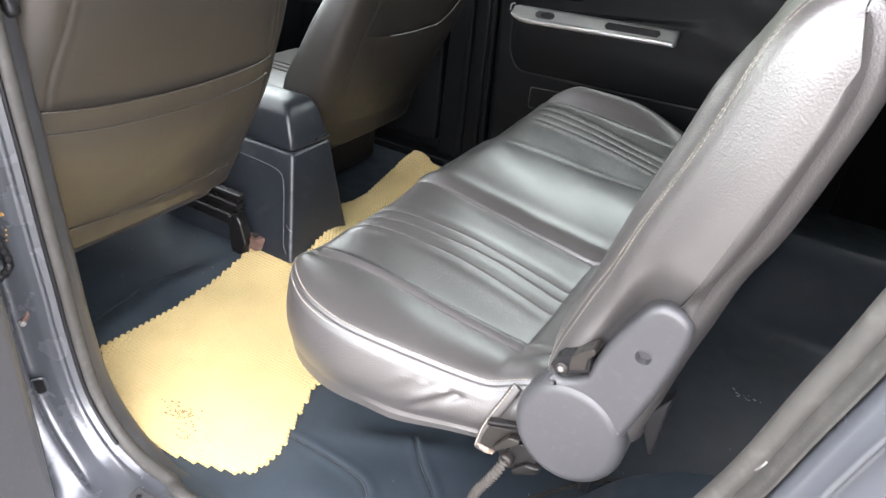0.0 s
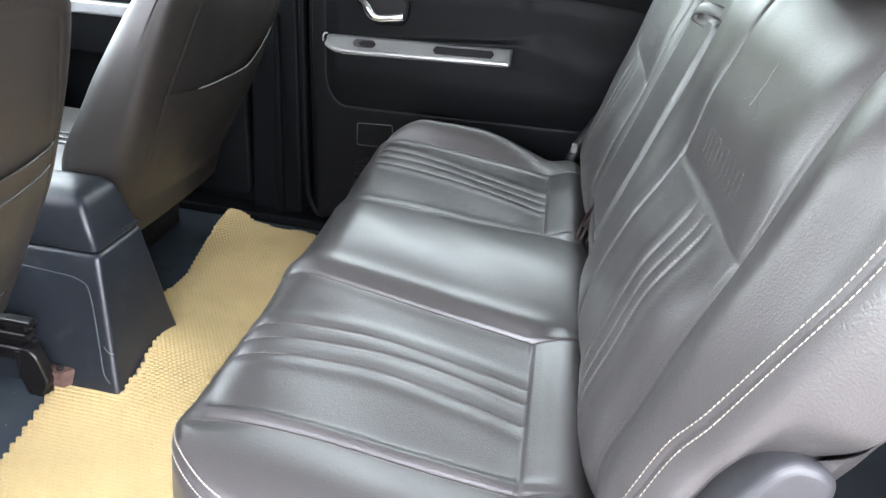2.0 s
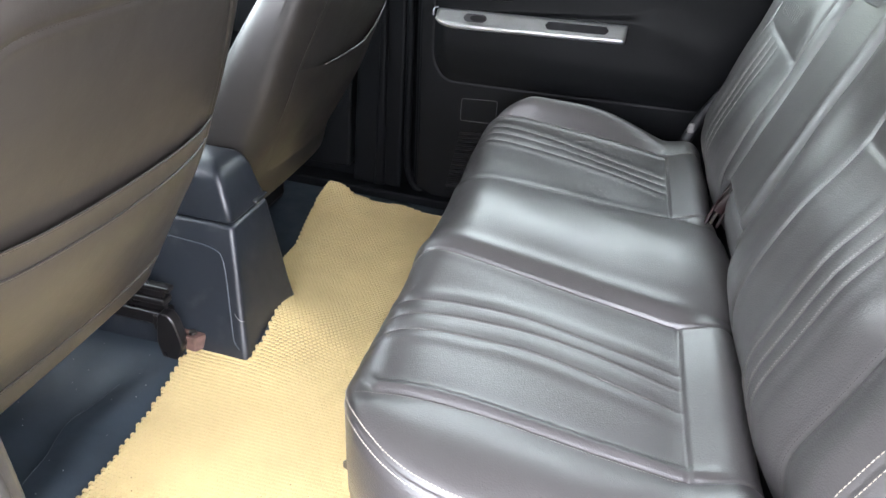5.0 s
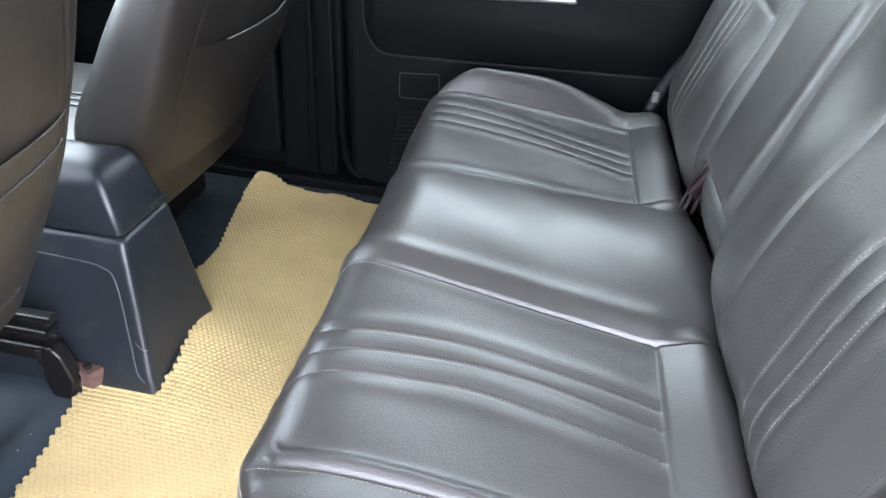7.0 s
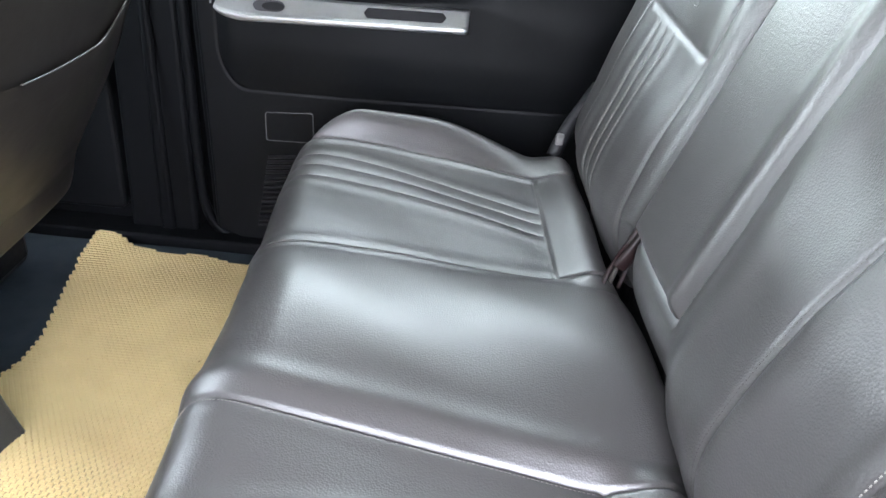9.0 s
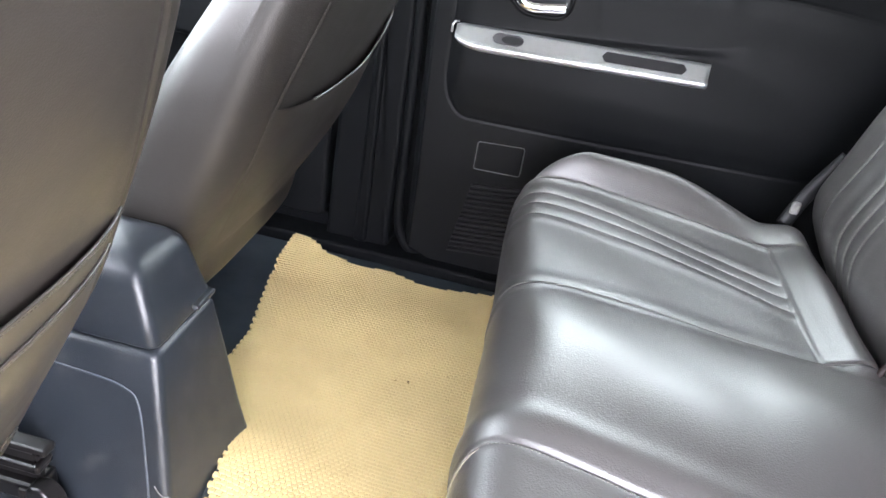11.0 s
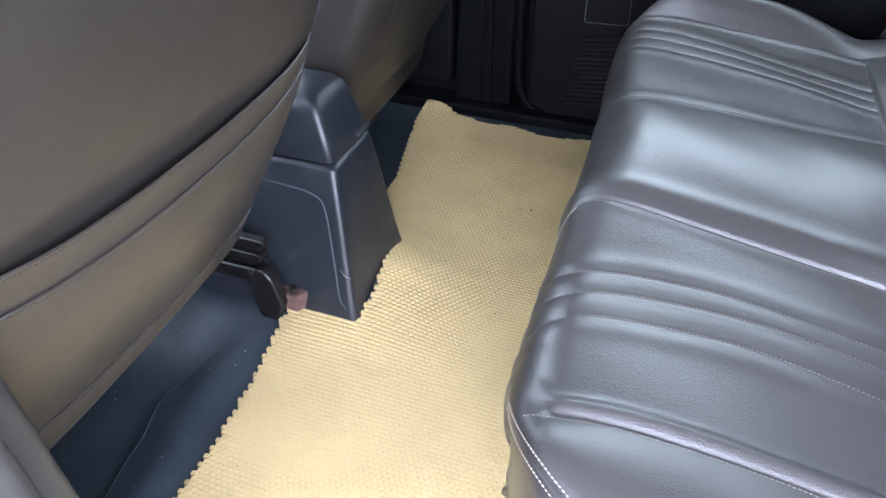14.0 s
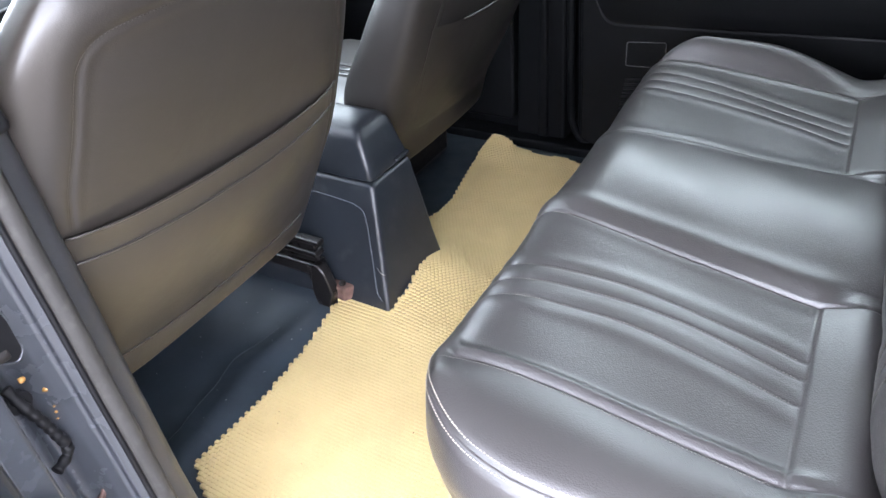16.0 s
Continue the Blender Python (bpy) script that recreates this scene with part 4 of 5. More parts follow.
for k_ in (0, 3):
    a_, b_, c_ = PLEAT[k_:k_ + 3]
    for s in (a_, b_, c_):
        D -= 0.0010 * bell(CY - s, 0.0028) * front_of_back_seam
    for s, w_ in (((a_ + b_) / 2, 0.016), ((b_ + c_) / 2, 0.017), (a_ + 0.018, 0.014), (c_ - 0.018, 0.014)):
        D += 0.0016 * bell(CY - s, w_) * front_of_back_seam
inside = ((CY > SEAM[0]) & (CY < SEAM[1])) | ((CY > SEAM[2]) & (CY < SEAM[3]))
D -= 0.0035 * bell(CX - 0.552, 0.0030) * inside * (CZ > 0.36)
D += 0.002 * np.sin(23 * CY + 9 * CX) * np.sin(17 * CX + 4 * CY) * TOPNESS
D -= 0.007 * bell(CX - 0.132, 0.055) * bell(CY - 0.025, 0.070)
D -= 0.0016 * bell(CY - ynear - 0.0145, 0.0016) * (CX > 0.118)
# rounding towards both ends
for edge in (CY - ynear, yfar - CY):
    q = np.clip(1 - edge / 0.030, 0, 1)
    D -= 0.018 * (1 - np.sqrt(np.clip(1 - q ** 2, 0, 1)))
P = np.stack([CX, CY, CZ], -1)
N = normals(P)
if N[NU // 2, NV // 2, 2] < 0:
    N = -N
P = P + N * D[..., None]
P[..., 2] += RISE
P[..., 0] -= 0.010 * smooth(0.16, 0.02, CY) * smooth(0.26, 0.12, CX)
P[..., 0] -= 0.014 * smooth(0.70, 0.92, CY) * smooth(0.32, 0.15, CX) * smooth(0.26, 0.34, CZ)
# end walls drop to the seat base, slightly tucked and wrinkled


PUCKER = [(0.440, 0.300, 0.518, 0.362, 0.0045), (0.490, 0.326, 0.545, 0.386, 0.0042), (0.455, 0.335, 0.520, 0.388, 0.0030), (0.400, 0.310, 0.460, 0.360, 0.0015)]


def end_wall(edge, sign, floor_z):
    cols = []
    for f in np.linspace(0.04, 1.0, 26):
        c = edge.copy()
        drop = np.maximum(edge[:, 2] - floor_z, 0) * f
        c[:, 2] = edge[:, 2] - drop
        c[:, 1] = edge[:, 1] + sign * (0.007 * np.sin(np.pi * min(f * 1.3, 1)) - 0.010 * f ** 2 + 0.0022 * (smooth(0.80, 0.84, f) - 1.2 * bell(f - 0.80, 0.025)) * smooth(0.34, 0.42, edge[:, 0])) + f * 0.0012 * np.sin(edge[:, 0] * 48 + 3 * f)
        for x0, z0, x1, z1, deep in PUCKER:
            ux, uz = x1 - x0, z1 - z0
            ln = math.hypot(ux, uz)
            u_ = ((c[:, 0] - x0) * ux + (c[:, 2] - z0) * uz) / ln
            w_ = ((c[:, 2] - z0) * ux - (c[:, 0] - x0) * uz) / ln
            hold = smooth(-0.01, 0.035, u_) * smooth(ln + 0.012, ln - 0.02, u_)
            c[:, 1] -= sign * deep * (bell(w_, 0.0065) - 0.7 * bell(w_ - 0.014, 0.009)) * hold
        cols.append(c)
    return np.stack(cols, 1)


low = np.interp(prof[:, 0], [0.115, 0.15, 0.25, 0.345, 0.416, 0.498, 0.556, 0.67], [0.225, 0.246, 0.256, 0.256, 0.260, 0.275, 0.284, 0.31])
wall_a = end_wall(P[:, 0], -1, low)[:, ::-1]
wall_b = end_wall(P[:, -1], 1, low)
full = np.concatenate([wall_a, P, wall_b], 1)
# ease the fold at the near front corner
ease = (smooth(0.175, 0.135, full[..., 0]) * smooth(0.135, 0.105, full[..., 1]) * smooth(0.250, 0.300, full[..., 2]))[..., None]
ease[[0, -1]] = 0
ease[:, [0, -1]] = 0
for _ in range(120):
    mean_ = full.copy()
    mean_[1:-1, 1:-1] = (full[2:, 1:-1] + full[:-2, 1:-1] + full[1:-1, 2:] + full[1:-1, :-2]) / 4
    full = full + (mean_ - full) * ease
P = full[:, wall_a.shape[1]:wall_a.shape[1] + NV]
cushion = link("cushion", grid_mesh("cushion", full), LEATHER, bench, "grey leather seat cushion with pleated inserts")


def cushion_line(fx_to_y, x0, x1, n=140, lower=False):
    """A path on the cushion at y = f(x), from x0 to x1 over the top."""
    top = np.arange(NU)[prof[:, 1] > (0.25 if lower else 0.375)]
    us = np.linspace(top[0], NU - 1, 900)
    xs = np.interp(us, np.arange(NU), prof[:, 0])
    ok = (xs >= x0) & (xs <= x1) & (us > np.argmin(prof[:, 0]) - (25 if lower else 0))
    us, xs = us[ok], xs[ok]
    us = np.linspace(us[0], us[-1], n)
    xs = np.interp(us, np.arange(NU), prof[:, 0])
    ys = fx_to_y(xs)
    vs = (ys - near_end(xs)) / (far_end(xs) - near_end(xs)) * (NV - 1)
    return on_surface(P, us, vs), on_surface(N, us, vs)


for row in PLEAT_Y:
    p, n_ = cushion_line(lambda x: soft(x, SEAM_X, row) + 0.0008, 0.10, 0.545, lower=True)
    link("stitching", stitch_mesh("stitching", p, n_, 0.0045, 0.0007), THREAD_DARK, cushion, "fine pale stitching along a pleat")
for k_, row in enumerate(SEAM_Y):
    p, n_ = cushion_line(lambda x: soft(x, SEAM_X, row) - 0.0045, 0.10 if k_ else 0.145, 0.545, lower=k_ > 0)
    link("stitching", stitch_mesh("stitching", p, n_, 0.0045, 0.0006), THREAD_DARK, cushion, "fine pale stitching along a seam")
p, n_ = cushion_line(lambda x: 0.400 + 0.3 * (x - 0.115), 0.10, 0.135, 12, lower=True)
link("scratch", tube_mesh("scratch", p + n_ * 0.0002, 0.0006, 5), THREAD, cushion, "short pale scratch on the front edge")
# double stitching round the near end
for off in (0.0085, 0.0190):
    us = np.linspace(np.argmin(prof[:, 0]) + 6, NU - 8, 260)
    xs = np.interp(us, np.arange(NU), prof[:, 0])
    vs = np.full(260, 1.0) * off / (far_end(xs) - near_end(xs)) * (NV - 1)
    p, n_ = on_surface(P, us, vs), on_surface(N, us, vs)
    link("stitching", stitch_mesh("stitching", p, n_, 0.0048, 0.0009, 0.72, 0.0003), THREAD, cushion, "pale double stitching")

under_seat_box = part("seat_frame", rounded_box((0.40, 0.98, 0.07), 0.02, 2, (0.44, 0.54, 0.245)), STEEL, bench, "black steel seat frame")
for a in (0.50, 0.62):
    for b in (0.34, 0.80):
        part("leg", rounded_box((0.05, 0.035, 0.20), 0.006, 2, (a, b, 0.095)), STEEL, bench)

# Added panel: its black stands in for shade in the gap behind.
part("gap_shade_panel", rounded_box((0.012, 1.08, 0.20), 0.004, 2, (0.688, 0.56, 0.285)), BLACK, bench, "black panel added to keep the gap behind the cushion dark")
# backrest: near, middle and far sections
BACK = [(0.680, 0.345), (0.655, 0.385), (0.636, 0.425), (0.631, 0.47), (0.651, 0.55), (0.679, 0.645), (0.705, 0.735), (0.733, 0.825), (0.752, 0.885), (0.772, 0.920), (0.800, 0.938), (0.822, 0.932), (0.836, 0.905), (0.841, 0.86), (0.828, 0.79), (0.812, 0.72), (0.793, 0.66), (0.780, 0.59), (0.769, 0.54), (0.755, 0.46), (0.750, 0.42)]
MU = 680
bprof = curve_points(BACK, 3000)
btop = int(np.argmax(bprof[:, 1]))
btop_ = 560
bprof = bprof[np.concatenate([np.linspace(0, btop, 560), np.linspace(btop, 2999, 121)[1:]]).astype(int)]


def back_section(name, y0, y1, seams, depth, insert=None, flare=(0, 0), crest=0.0, label="", recess=None, round_r=0.035):
    """A leather backrest section between y0 and y1; seams: y of the upright seams; insert: (ya, yb, z of its top)."""
    mv = 460 if recess else 300
    v = np.linspace(0, 1, mv)[None, :]
    bx, bz = bprof[:, 0][:, None], bprof[:, 1][:, None]
    f = smooth(0.45, 0.85, bz)
    ya, yb = (y0 + 0 * bz if np.isscalar(y0) else soft(bz, *y0)), (y1 + flare[1] * f if np.isscalar(y1) else soft(bz, *y1))
    y = ya + (yb - ya) * v
    x, z = bx + 0 * y, bz + 0 * y
    front = np.arange(MU)[:, None] < np.argmax(bprof[:, 1]) + 12
    d = np.zeros_like(y) - depth * front
    d += crest * np.sin(np.pi * v)
    for s in seams:
        d -= 0.0032 * bell(y - s, 0.0045) * front
        d += 0.0018 * bell(np.abs(y - s) - 0.024, 0.022) * front
    if insert:
        ia, ib, iz, slope, puff, pleats = insert
        zt = iz + slope * (y - ia) / (ib - ia)
        inn = smooth(ia, ia + 0.004, y) * smooth(ib, ib - 0.004, y)
        across = smooth(ia - 0.02, ia + 0.06, y) * (smooth(0.475, 0.40, y) if recess else smooth(ib + 0.03, ib - 0.05, y))
        d += puff * smooth(zt, zt - 0.11, z) * across * front
        d += 0.75 * puff * smooth(zt, zt + 0.09, z) * smooth(0.935, 0.84, z) * across * front
        d += 0.0010 * smooth(zt + 0.006, zt - 0.014, z) * smooth(zt - 0.12, zt - 0.02, z) * inn * front
        d -= 0.0012 * bell(z - zt, 0.006) * inn * front
        below = smooth(zt - 0.002, zt - 0.035, z)
        for c in pleats:
            d -= 0.0019 * bell(y - c, 0.0030) * below * front
        for c in (pleats[0] - 0.014, (pleats[0] + pleats[1]) / 2, (pleats[1] + pleats[2]) / 2, pleats[2] + 0.014):
            d += 0.0016 * bell(y - c, 0.013) * below * front
    if recess:
        d -= 0.0016 * bell(y - ya - 0.023, 0.0018) * front
        d += 0.016 * bell(y + 0.045, 0.036) * smooth(0.42, 0.52, z) * smooth(0.92, 0.80, z) * front
        ra, rb, rz0, rz1 = recess
        d -= 0.024 * smooth(ra, ra + 0.006, y) * smooth(rb, rb - 0.006, y) * smooth(rz0 - 0.025, rz0 + 0.02, z) * smooth(rz1, rz1 - 0.006, z) * front
        d += 0.003 * bell(z - 0.872, 0.030) * smooth(ra - 0.02, ra + 0.03, y) * front
        d += 0.006 * bell(y - ra + 0.03, 0.03) * front * smooth(0.45, 0.55, z)
    d += 0.0025 * np.sin(19 * y + 21 * z) * np.sin(13 * z - 7 * y) * front
    for e in (y - ya, yb - y):
        q = np.clip(1 - e / round_r, 0, 1)
        d -= 0.6 * round_r * (1 - np.sqrt(np.clip(1 - q ** 2, 0, 1)))
    p = np.stack([x, y, z], -1)
    nn = normals(p)
    if nn[80, mv // 2, 0] > 0:
        nn = -nn
    p = p + nn * d[..., None]
    med = np.stack([np.interp(np.clip(bprof[:, 1], 0.38, 0.94), [0.38, 0.94], [0.695, 0.815]), 0.38 + 0.50 * np.clip((bprof[:, 1] - 0.345) / 0.595, 0, 1)], 1)
    walls = []
    for edge, sg in ((p[:, 0], -1), (p[:, -1], 1)):
        cols = []
        for k in (0.04, 0.09, 0.16, 0.25, 0.36, 0.5, 0.65, 0.82, 1.0):
            c = edge.copy()
            c[:, 0] = edge[:, 0] * (1 - k) + med[:, 0] * k
            c[:, 2] = edge[:, 2] * (1 - k) + med[:, 1] * k
            tuck = smooth(0.69, 0.59, edge[:, 2]) if recess and sg < 0 else 0.0
            c[:, 1] = edge[:, 1] + sg * 0.012 * math.sin(min(k * 2.2, math.pi / 2)) * (1 - tuck) - sg * 0.022 * tuck * np.where(np.arange(MU) <= btop_, smooth(0.0, 0.4, k), smooth(0.0, 1.0, k))
            cols.append(c)
        walls.append(np.stack(cols, 1))
    whole = np.concatenate([walls[0][:, ::-1], p, walls[1]], 1)
    ob = link(name, grid_mesh(name, whole), LEATHER, bench, label)
    return ob, p, nn, (ya[:, 0], yb[:, 0])


def back_path(sec, fy_of_z, z0, z1, n=120):
    ob, p, nn, (ya, yb) = sec
    top = int(np.argmax(bprof[:, 1]))
    us = np.linspace(np.interp(z0, bprof[4:top, 1], np.arange(4, top)), np.interp(z1, bprof[4:top, 1], np.arange(4, top)), n)
    zs = np.interp(us, np.arange(MU), bprof[:, 1])
    a, b = np.interp(us, np.arange(MU), ya), np.interp(us, np.arange(MU), yb)
    vs = (fy_of_z(zs) - a) / (b - a) * (p.shape[1] - 1)
    return on_surface(p, us, vs), on_surface(nn, us, vs)


NEAR_EDGE = ([0.34, 0.46, 0.52, 0.58, 0.63, 0.71, 0.80, 0.94], [-0.088, -0.108, -0.105, -0.104, -0.117, -0.134, -0.145, -0.145])
nearb = back_section("near_backrest", NEAR_EDGE, ([0.34, 0.43, 0.50, 0.57, 0.65, 0.94], [0.658, 0.666, 0.684, 0.700, 0.706, 0.706]), (0.012, 0.312), 0.0, (0.012, 0.312, 0.707, 0.0, 0.016, (0.112, 0.142, 0.177)), (-0.025, 0.0), 0.006, "grey leather backrest with pleated insert and pressed badge", recess=(0.470, 0.80, 0.492, 0.838))
farb = back_section("far_backrest", ([0.34, 0.45, 0.52, 0.94], [0.725, 0.724, 0.712, 0.712]), 1.165, (0.750, 1.055), 0.0, (0.750, 1.055, 0.687, 0.018, 0.010, (0.888, 0.922, 0.956)), (0.0, 0.02), 0.006, "grey leather backrest with pleated insert and pressed badge")
for sec, ia, ib, iz, pleats in ((nearb, 0.012, 0.312, 0.707, (0.112, 0.142, 0.177)), (farb, 0.750, 1.055, 0.696, (0.888, 0.922, 0.956))):
    for s in (ia, ib):
        p, n_ = back_path(sec, lambda z: np.full_like(z, s) + 0.004, 0.42, 0.90, 150)
        link("stitching", stitch_mesh("stitching", p, n_, 0.0045, 0.00035), THREAD_TONE, sec[0], "fine stitching along a seam")
    for c in pleats:
        p, n_ = back_path(sec, lambda z: np.full_like(z, c) + 0.003, 0.42, iz - 0.006)
        link("stitching", stitch_mesh("stitching", p, n_, 0.0045, 0.0008), THREAD_DARK, sec[0], "fine pale stitching along a pleat")
for off in (0.018, 0.028):
    p, n_ = back_path(nearb, lambda z: soft(z, *NEAR_EDGE) + off, 0.40, 0.925, 200)
    link("stitching", stitch_mesh("stitching", p, n_, 0.0058, 0.0008, 0.78, 0.0003), THREAD, nearb[0], "pale double stitching along the edge")


def pressed_marks(sec, cy, cz, flip=1):
    """A plain pressed badge and a row of pressed bars below it."""
    for pts in ([(0.004, 0.036), (-0.001, 0.012), (0.0, -0.014)], [(0.010, -0.006), (0.020, -0.012), (0.029, -0.019)], [(-0.010, -0.006), (-0.020, -0.012), (-0.029, -0.019)]):
        ts = np.linspace(0, len(pts) - 1, 50)
        yy_ = cy + np.interp(ts, range(len(pts)), [q[0] for q in pts])
        zz_ = cz + np.interp(ts, range(len(pts)), [q[1] for q in pts])
        p, n_ = surface_at(sec, yy_, zz_)
        link("badge_line", tube_mesh("badge_line", p - n_ * 0.0002, 0.0008, 5, up=(1, 0, 0)), LEATHER, sec[0], "pressed badge outline")
    for k in range(5):
        y = np.array([-0.010, 0.010, 0.010, -0.010, -0.010]) * 0.8 + cy + (k - 2) * 0.031
        z = np.array([0.014, 0.014, -0.014, -0.014, 0.014]) + cz - 0.072
        ts = np.linspace(0, 4, 40)
        p, n_ = surface_at(sec, np.interp(ts, range(5), y), np.interp(ts, range(5), z))
        link("letter_bar", tube_mesh("letter_bar", p - n_ * 0.0003, 0.0006, 5, up=(1, 0, 0)), LEATHER, sec[0], "pressed bar")


def surface_at(sec, ys, zs):
    ob, p, nn, (ya, yb) = sec
    top = int(np.argmax(bprof[:, 1]))
    us = np.interp(zs, bprof[4:top, 1], np.arange(4, top))
    a, b = np.interp(us, np.arange(MU), ya), np.interp(us, np.arange(MU), yb)
    vs = (ys - a) / (b - a) * (p.shape[1] - 1)
    return on_surface(p, us, vs), on_surface(nn, us, vs)


pressed_marks(nearb, 0.170, 0.815)
pressed_marks(farb, 0.930, 0.815)
# fold-down armrest set into the backrest
an, am = 130, 90
AZ, AY = np.meshgrid(np.linspace(0.474, 0.836, an), np.linspace(0, 1, am), indexing="ij")
ay = 0.477 + (0.692 - 0.477) * AY
top_ = int(np.argmax(bprof[:, 1]))
ax_ = np.interp(AZ, bprof[4:top_, 1], bprof[4:top_, 0])
edge = np.minimum(np.minimum(ay - 0.477, 0.692 - ay), AZ - 0.474)
q_ = np.clip(1 - edge / 0.022, 0, 1)
out = 0.004 + 0.006 * bell(ay - 0.500, 0.016) + 0.004 * np.sin(np.pi * AY) - 0.026 * (1 - np.sqrt(np.clip(1 - q_ ** 2, 0, 1))) - 0.014 * np.clip(1 - (0.836 - AZ) / 0.010, 0, 1) ** 2
ap = np.stack([ax_ - out * 0.95, ay, AZ + out * 0.3], -1)
armrest = link("fold_down_armrest", grid_mesh("fold_down_armrest", ap), LEATHER, bench, "grey leather fold-down armrest with pull strap")
# strap loop
loop = curve_points([(0.748, 0.478, 0.838), (0.735, 0.505, 0.846), (0.722, 0.540, 0.848), (0.713, 0.572, 0.842), (0.711, 0.588, 0.834), (0.717, 0.588, 0.828), (0.726, 0.560, 0.826), (0.738, 0.520, 0.828), (0.750, 0.482, 0.830)], 60)
link("pull_strap", tube_mesh("pull_strap", loop, 0.0014, 10, 6.0, up=(0.35, 0.0, 1)), LEATHER, armrest, "looped leather pull strap")


def headrest(cy):
    rest = part("headrest", bm_headrest(cy), LEATHER, bench, "rounded grey leather headrest", True)
    for b in (cy - 0.06, cy + 0.06):
        link("headrest_post", tube_mesh("headrest_post", np.array([(0.815, b, 0.92), (0.81, b, 0.96), (0.80, b, 1.02)]), 0.006, 10, up=(0, 1, 0)), CHROME, rest, "chrome post")
    return rest


def bm_headrest(cy):
    bm = bmesh.new()
    bmesh.ops.create_uvsphere(bm, u_segments=48, v_segments=32, radius=1)
    for v in bm.verts:
        c = v.co
        e = 0.55
        f = [math.copysign(abs(k) ** e, k) for k in (c.x, c.y, c.z)]
        v.co = Vector((0.772 + 0.055 * f[0] + 0.02 * f[2], cy + 0.135 * f[1] * (1 - 0.08 * f[2]), 0.998 + 0.080 * f[2]))
    return bm


headrest(0.165)
headrest(0.93)
# recliner cover at the near end: disc, arm, screw hole
ARM = [(0.614, 0.390), (0.611, 0.424), (0.627, 0.459), (0.643, 0.489), (0.651, 0.484), (0.668, 0.492), (0.680, 0.503), (0.683, 0.523), (0.694, 0.555), (0.710, 0.588), (0.721, 0.610), (0.735, 0.622), (0.755, 0.619), (0.768, 0.608), (0.770, 0.588), (0.763, 0.550), (0.751, 0.500), (0.739, 0.456), (0.725, 0.406), (0.685, 0.361), (0.635, 0.361)]
cover = part("recliner_cover", slab(round_outline(ARM, [0.02, 0.02, 0.02, 0.003, 0.006, 0.006, 0.004, 0.01, 0.03, 0.03, 0.012, 0.02, 0.02, 0.02, 0.02, 0.04, 0.04, 0.04, 0.04, 0.03, 0.03], 6), "Y", -0.120, -0.070, 0.009, 6), TRIM_GREY, bench, "scuffed grey plastic recliner cover")
bm = bmesh.new()
bmesh.ops.create_cone(bm, cap_ends=True, segments=32, radius1=0.0095, radius2=0.0075, depth=0.018, matrix=Matrix.Translation((0.731, -0.120, 0.556)) @ Matrix.Rotation(radians(-90), 4, "X"))
carve(cover, part("dent", bm, TRIM_GREY))
rim_ = [(0.675 + 0.067 * math.cos(a), 0.414 + 0.073 * math.sin(a)) for a in np.linspace(0, 2 * math.pi, 64, endpoint=False)]
part("cover_disc", slab(rim_, "Y", -0.124, -0.068, 0.016, 8), TRIM_GREY, cover, "round scuffed end of the recliner cover", True)
rng = np.random.default_rng(21)
for a, b, r, y_ in [(0.663, 0.480, 0.0020, -0.116), (0.685, 0.485, 0.0024, -0.115), (0.629, 0.452, 0.0020, -0.114), (0.740, 0.478, 0.0020, -0.112), (0.737, 0.495, 0.0013, -0.113), (0.657, 0.378, 0.0015, -0.122), (0.667, 0.354, 0.0013, -0.118)] + [(0.728 + rng.normal(0, 0.003), 0.430 + rng.normal(0, 0.012), rng.uniform(0.0006, 0.0012), -0.1195) for _ in range(16)]:
    part("scuff", disc(r, 0.0012, (a, y_, b), "Y", 8, 0.0), SCUFF, cover, "pale scuff")
link("scuff", tube_mesh("scuff", np.array([(0.688, -0.1220, 0.380), (0.699, -0.1220, 0.402), (0.709, -0.1220, 0.421)]), 0.0005, 5, up=(0, 1, 0)), SCUFF, cover, "pale scratch")
# The notch is not cut; a black plate gives its shade.
notch = part("notch_shade", slab(round_outline([(0.639, 0.502), (0.646, 0.514), (0.659, 0.524), (0.680, 0.537), (0.683, 0.512), (0.650, 0.492)], 0.002), "Y", -0.1215, -0.095, 0.0008), BLACK, cover, "black patch for the shaded notch in the cover")
part("cover_bolt", disc(0.0072, 0.005, (0.653, -0.1230, 0.505), "Y", 18, 0.002), IRON, cover, "steel pivot bolt")
part("pivot_washer", disc(0.0036, 0.008, (0.653, -0.1230, 0.505), "Y", 14, 0.001), SCUFF, cover, "worn steel washer")
part("pivot_bracket", slab(round_outline([(0.661, 0.506), (0.660, 0.524), (0.668, 0.534), (0.682, 0.546), (0.686, 0.540), (0.679, 0.530), (0.679, 0.514)], 0.003), "Y", -0.1245, -0.100, 0.0015), IRON, cover, "brown-black steel pivot bracket")
# folded hem at the end of the cushion's side, with the seat's hinge irons below it
hem_p = curve_points([(0.590, -0.066, 0.402), (0.580, -0.074, 0.375), (0.569, -0.078, 0.345), (0.561, -0.080, 0.315), (0.556, -0.078, 0.283)], 60)
hem = link("skirt_hem", tube_mesh("skirt_hem", hem_p, 0.0072, 12, 0.42, up=(0.1, 1, 0)), LEATHER, bench, "folded leather hem at the cushion end")
sk = hem_p + np.array((-0.0045, -0.0030, 0.0005))
link("stitching", stitch_mesh("stitching", sk, np.tile((0, -1.0, 0), (60, 1)), 0.0055, 0.0008), THREAD, hem, "pale upright stitching on the hem")
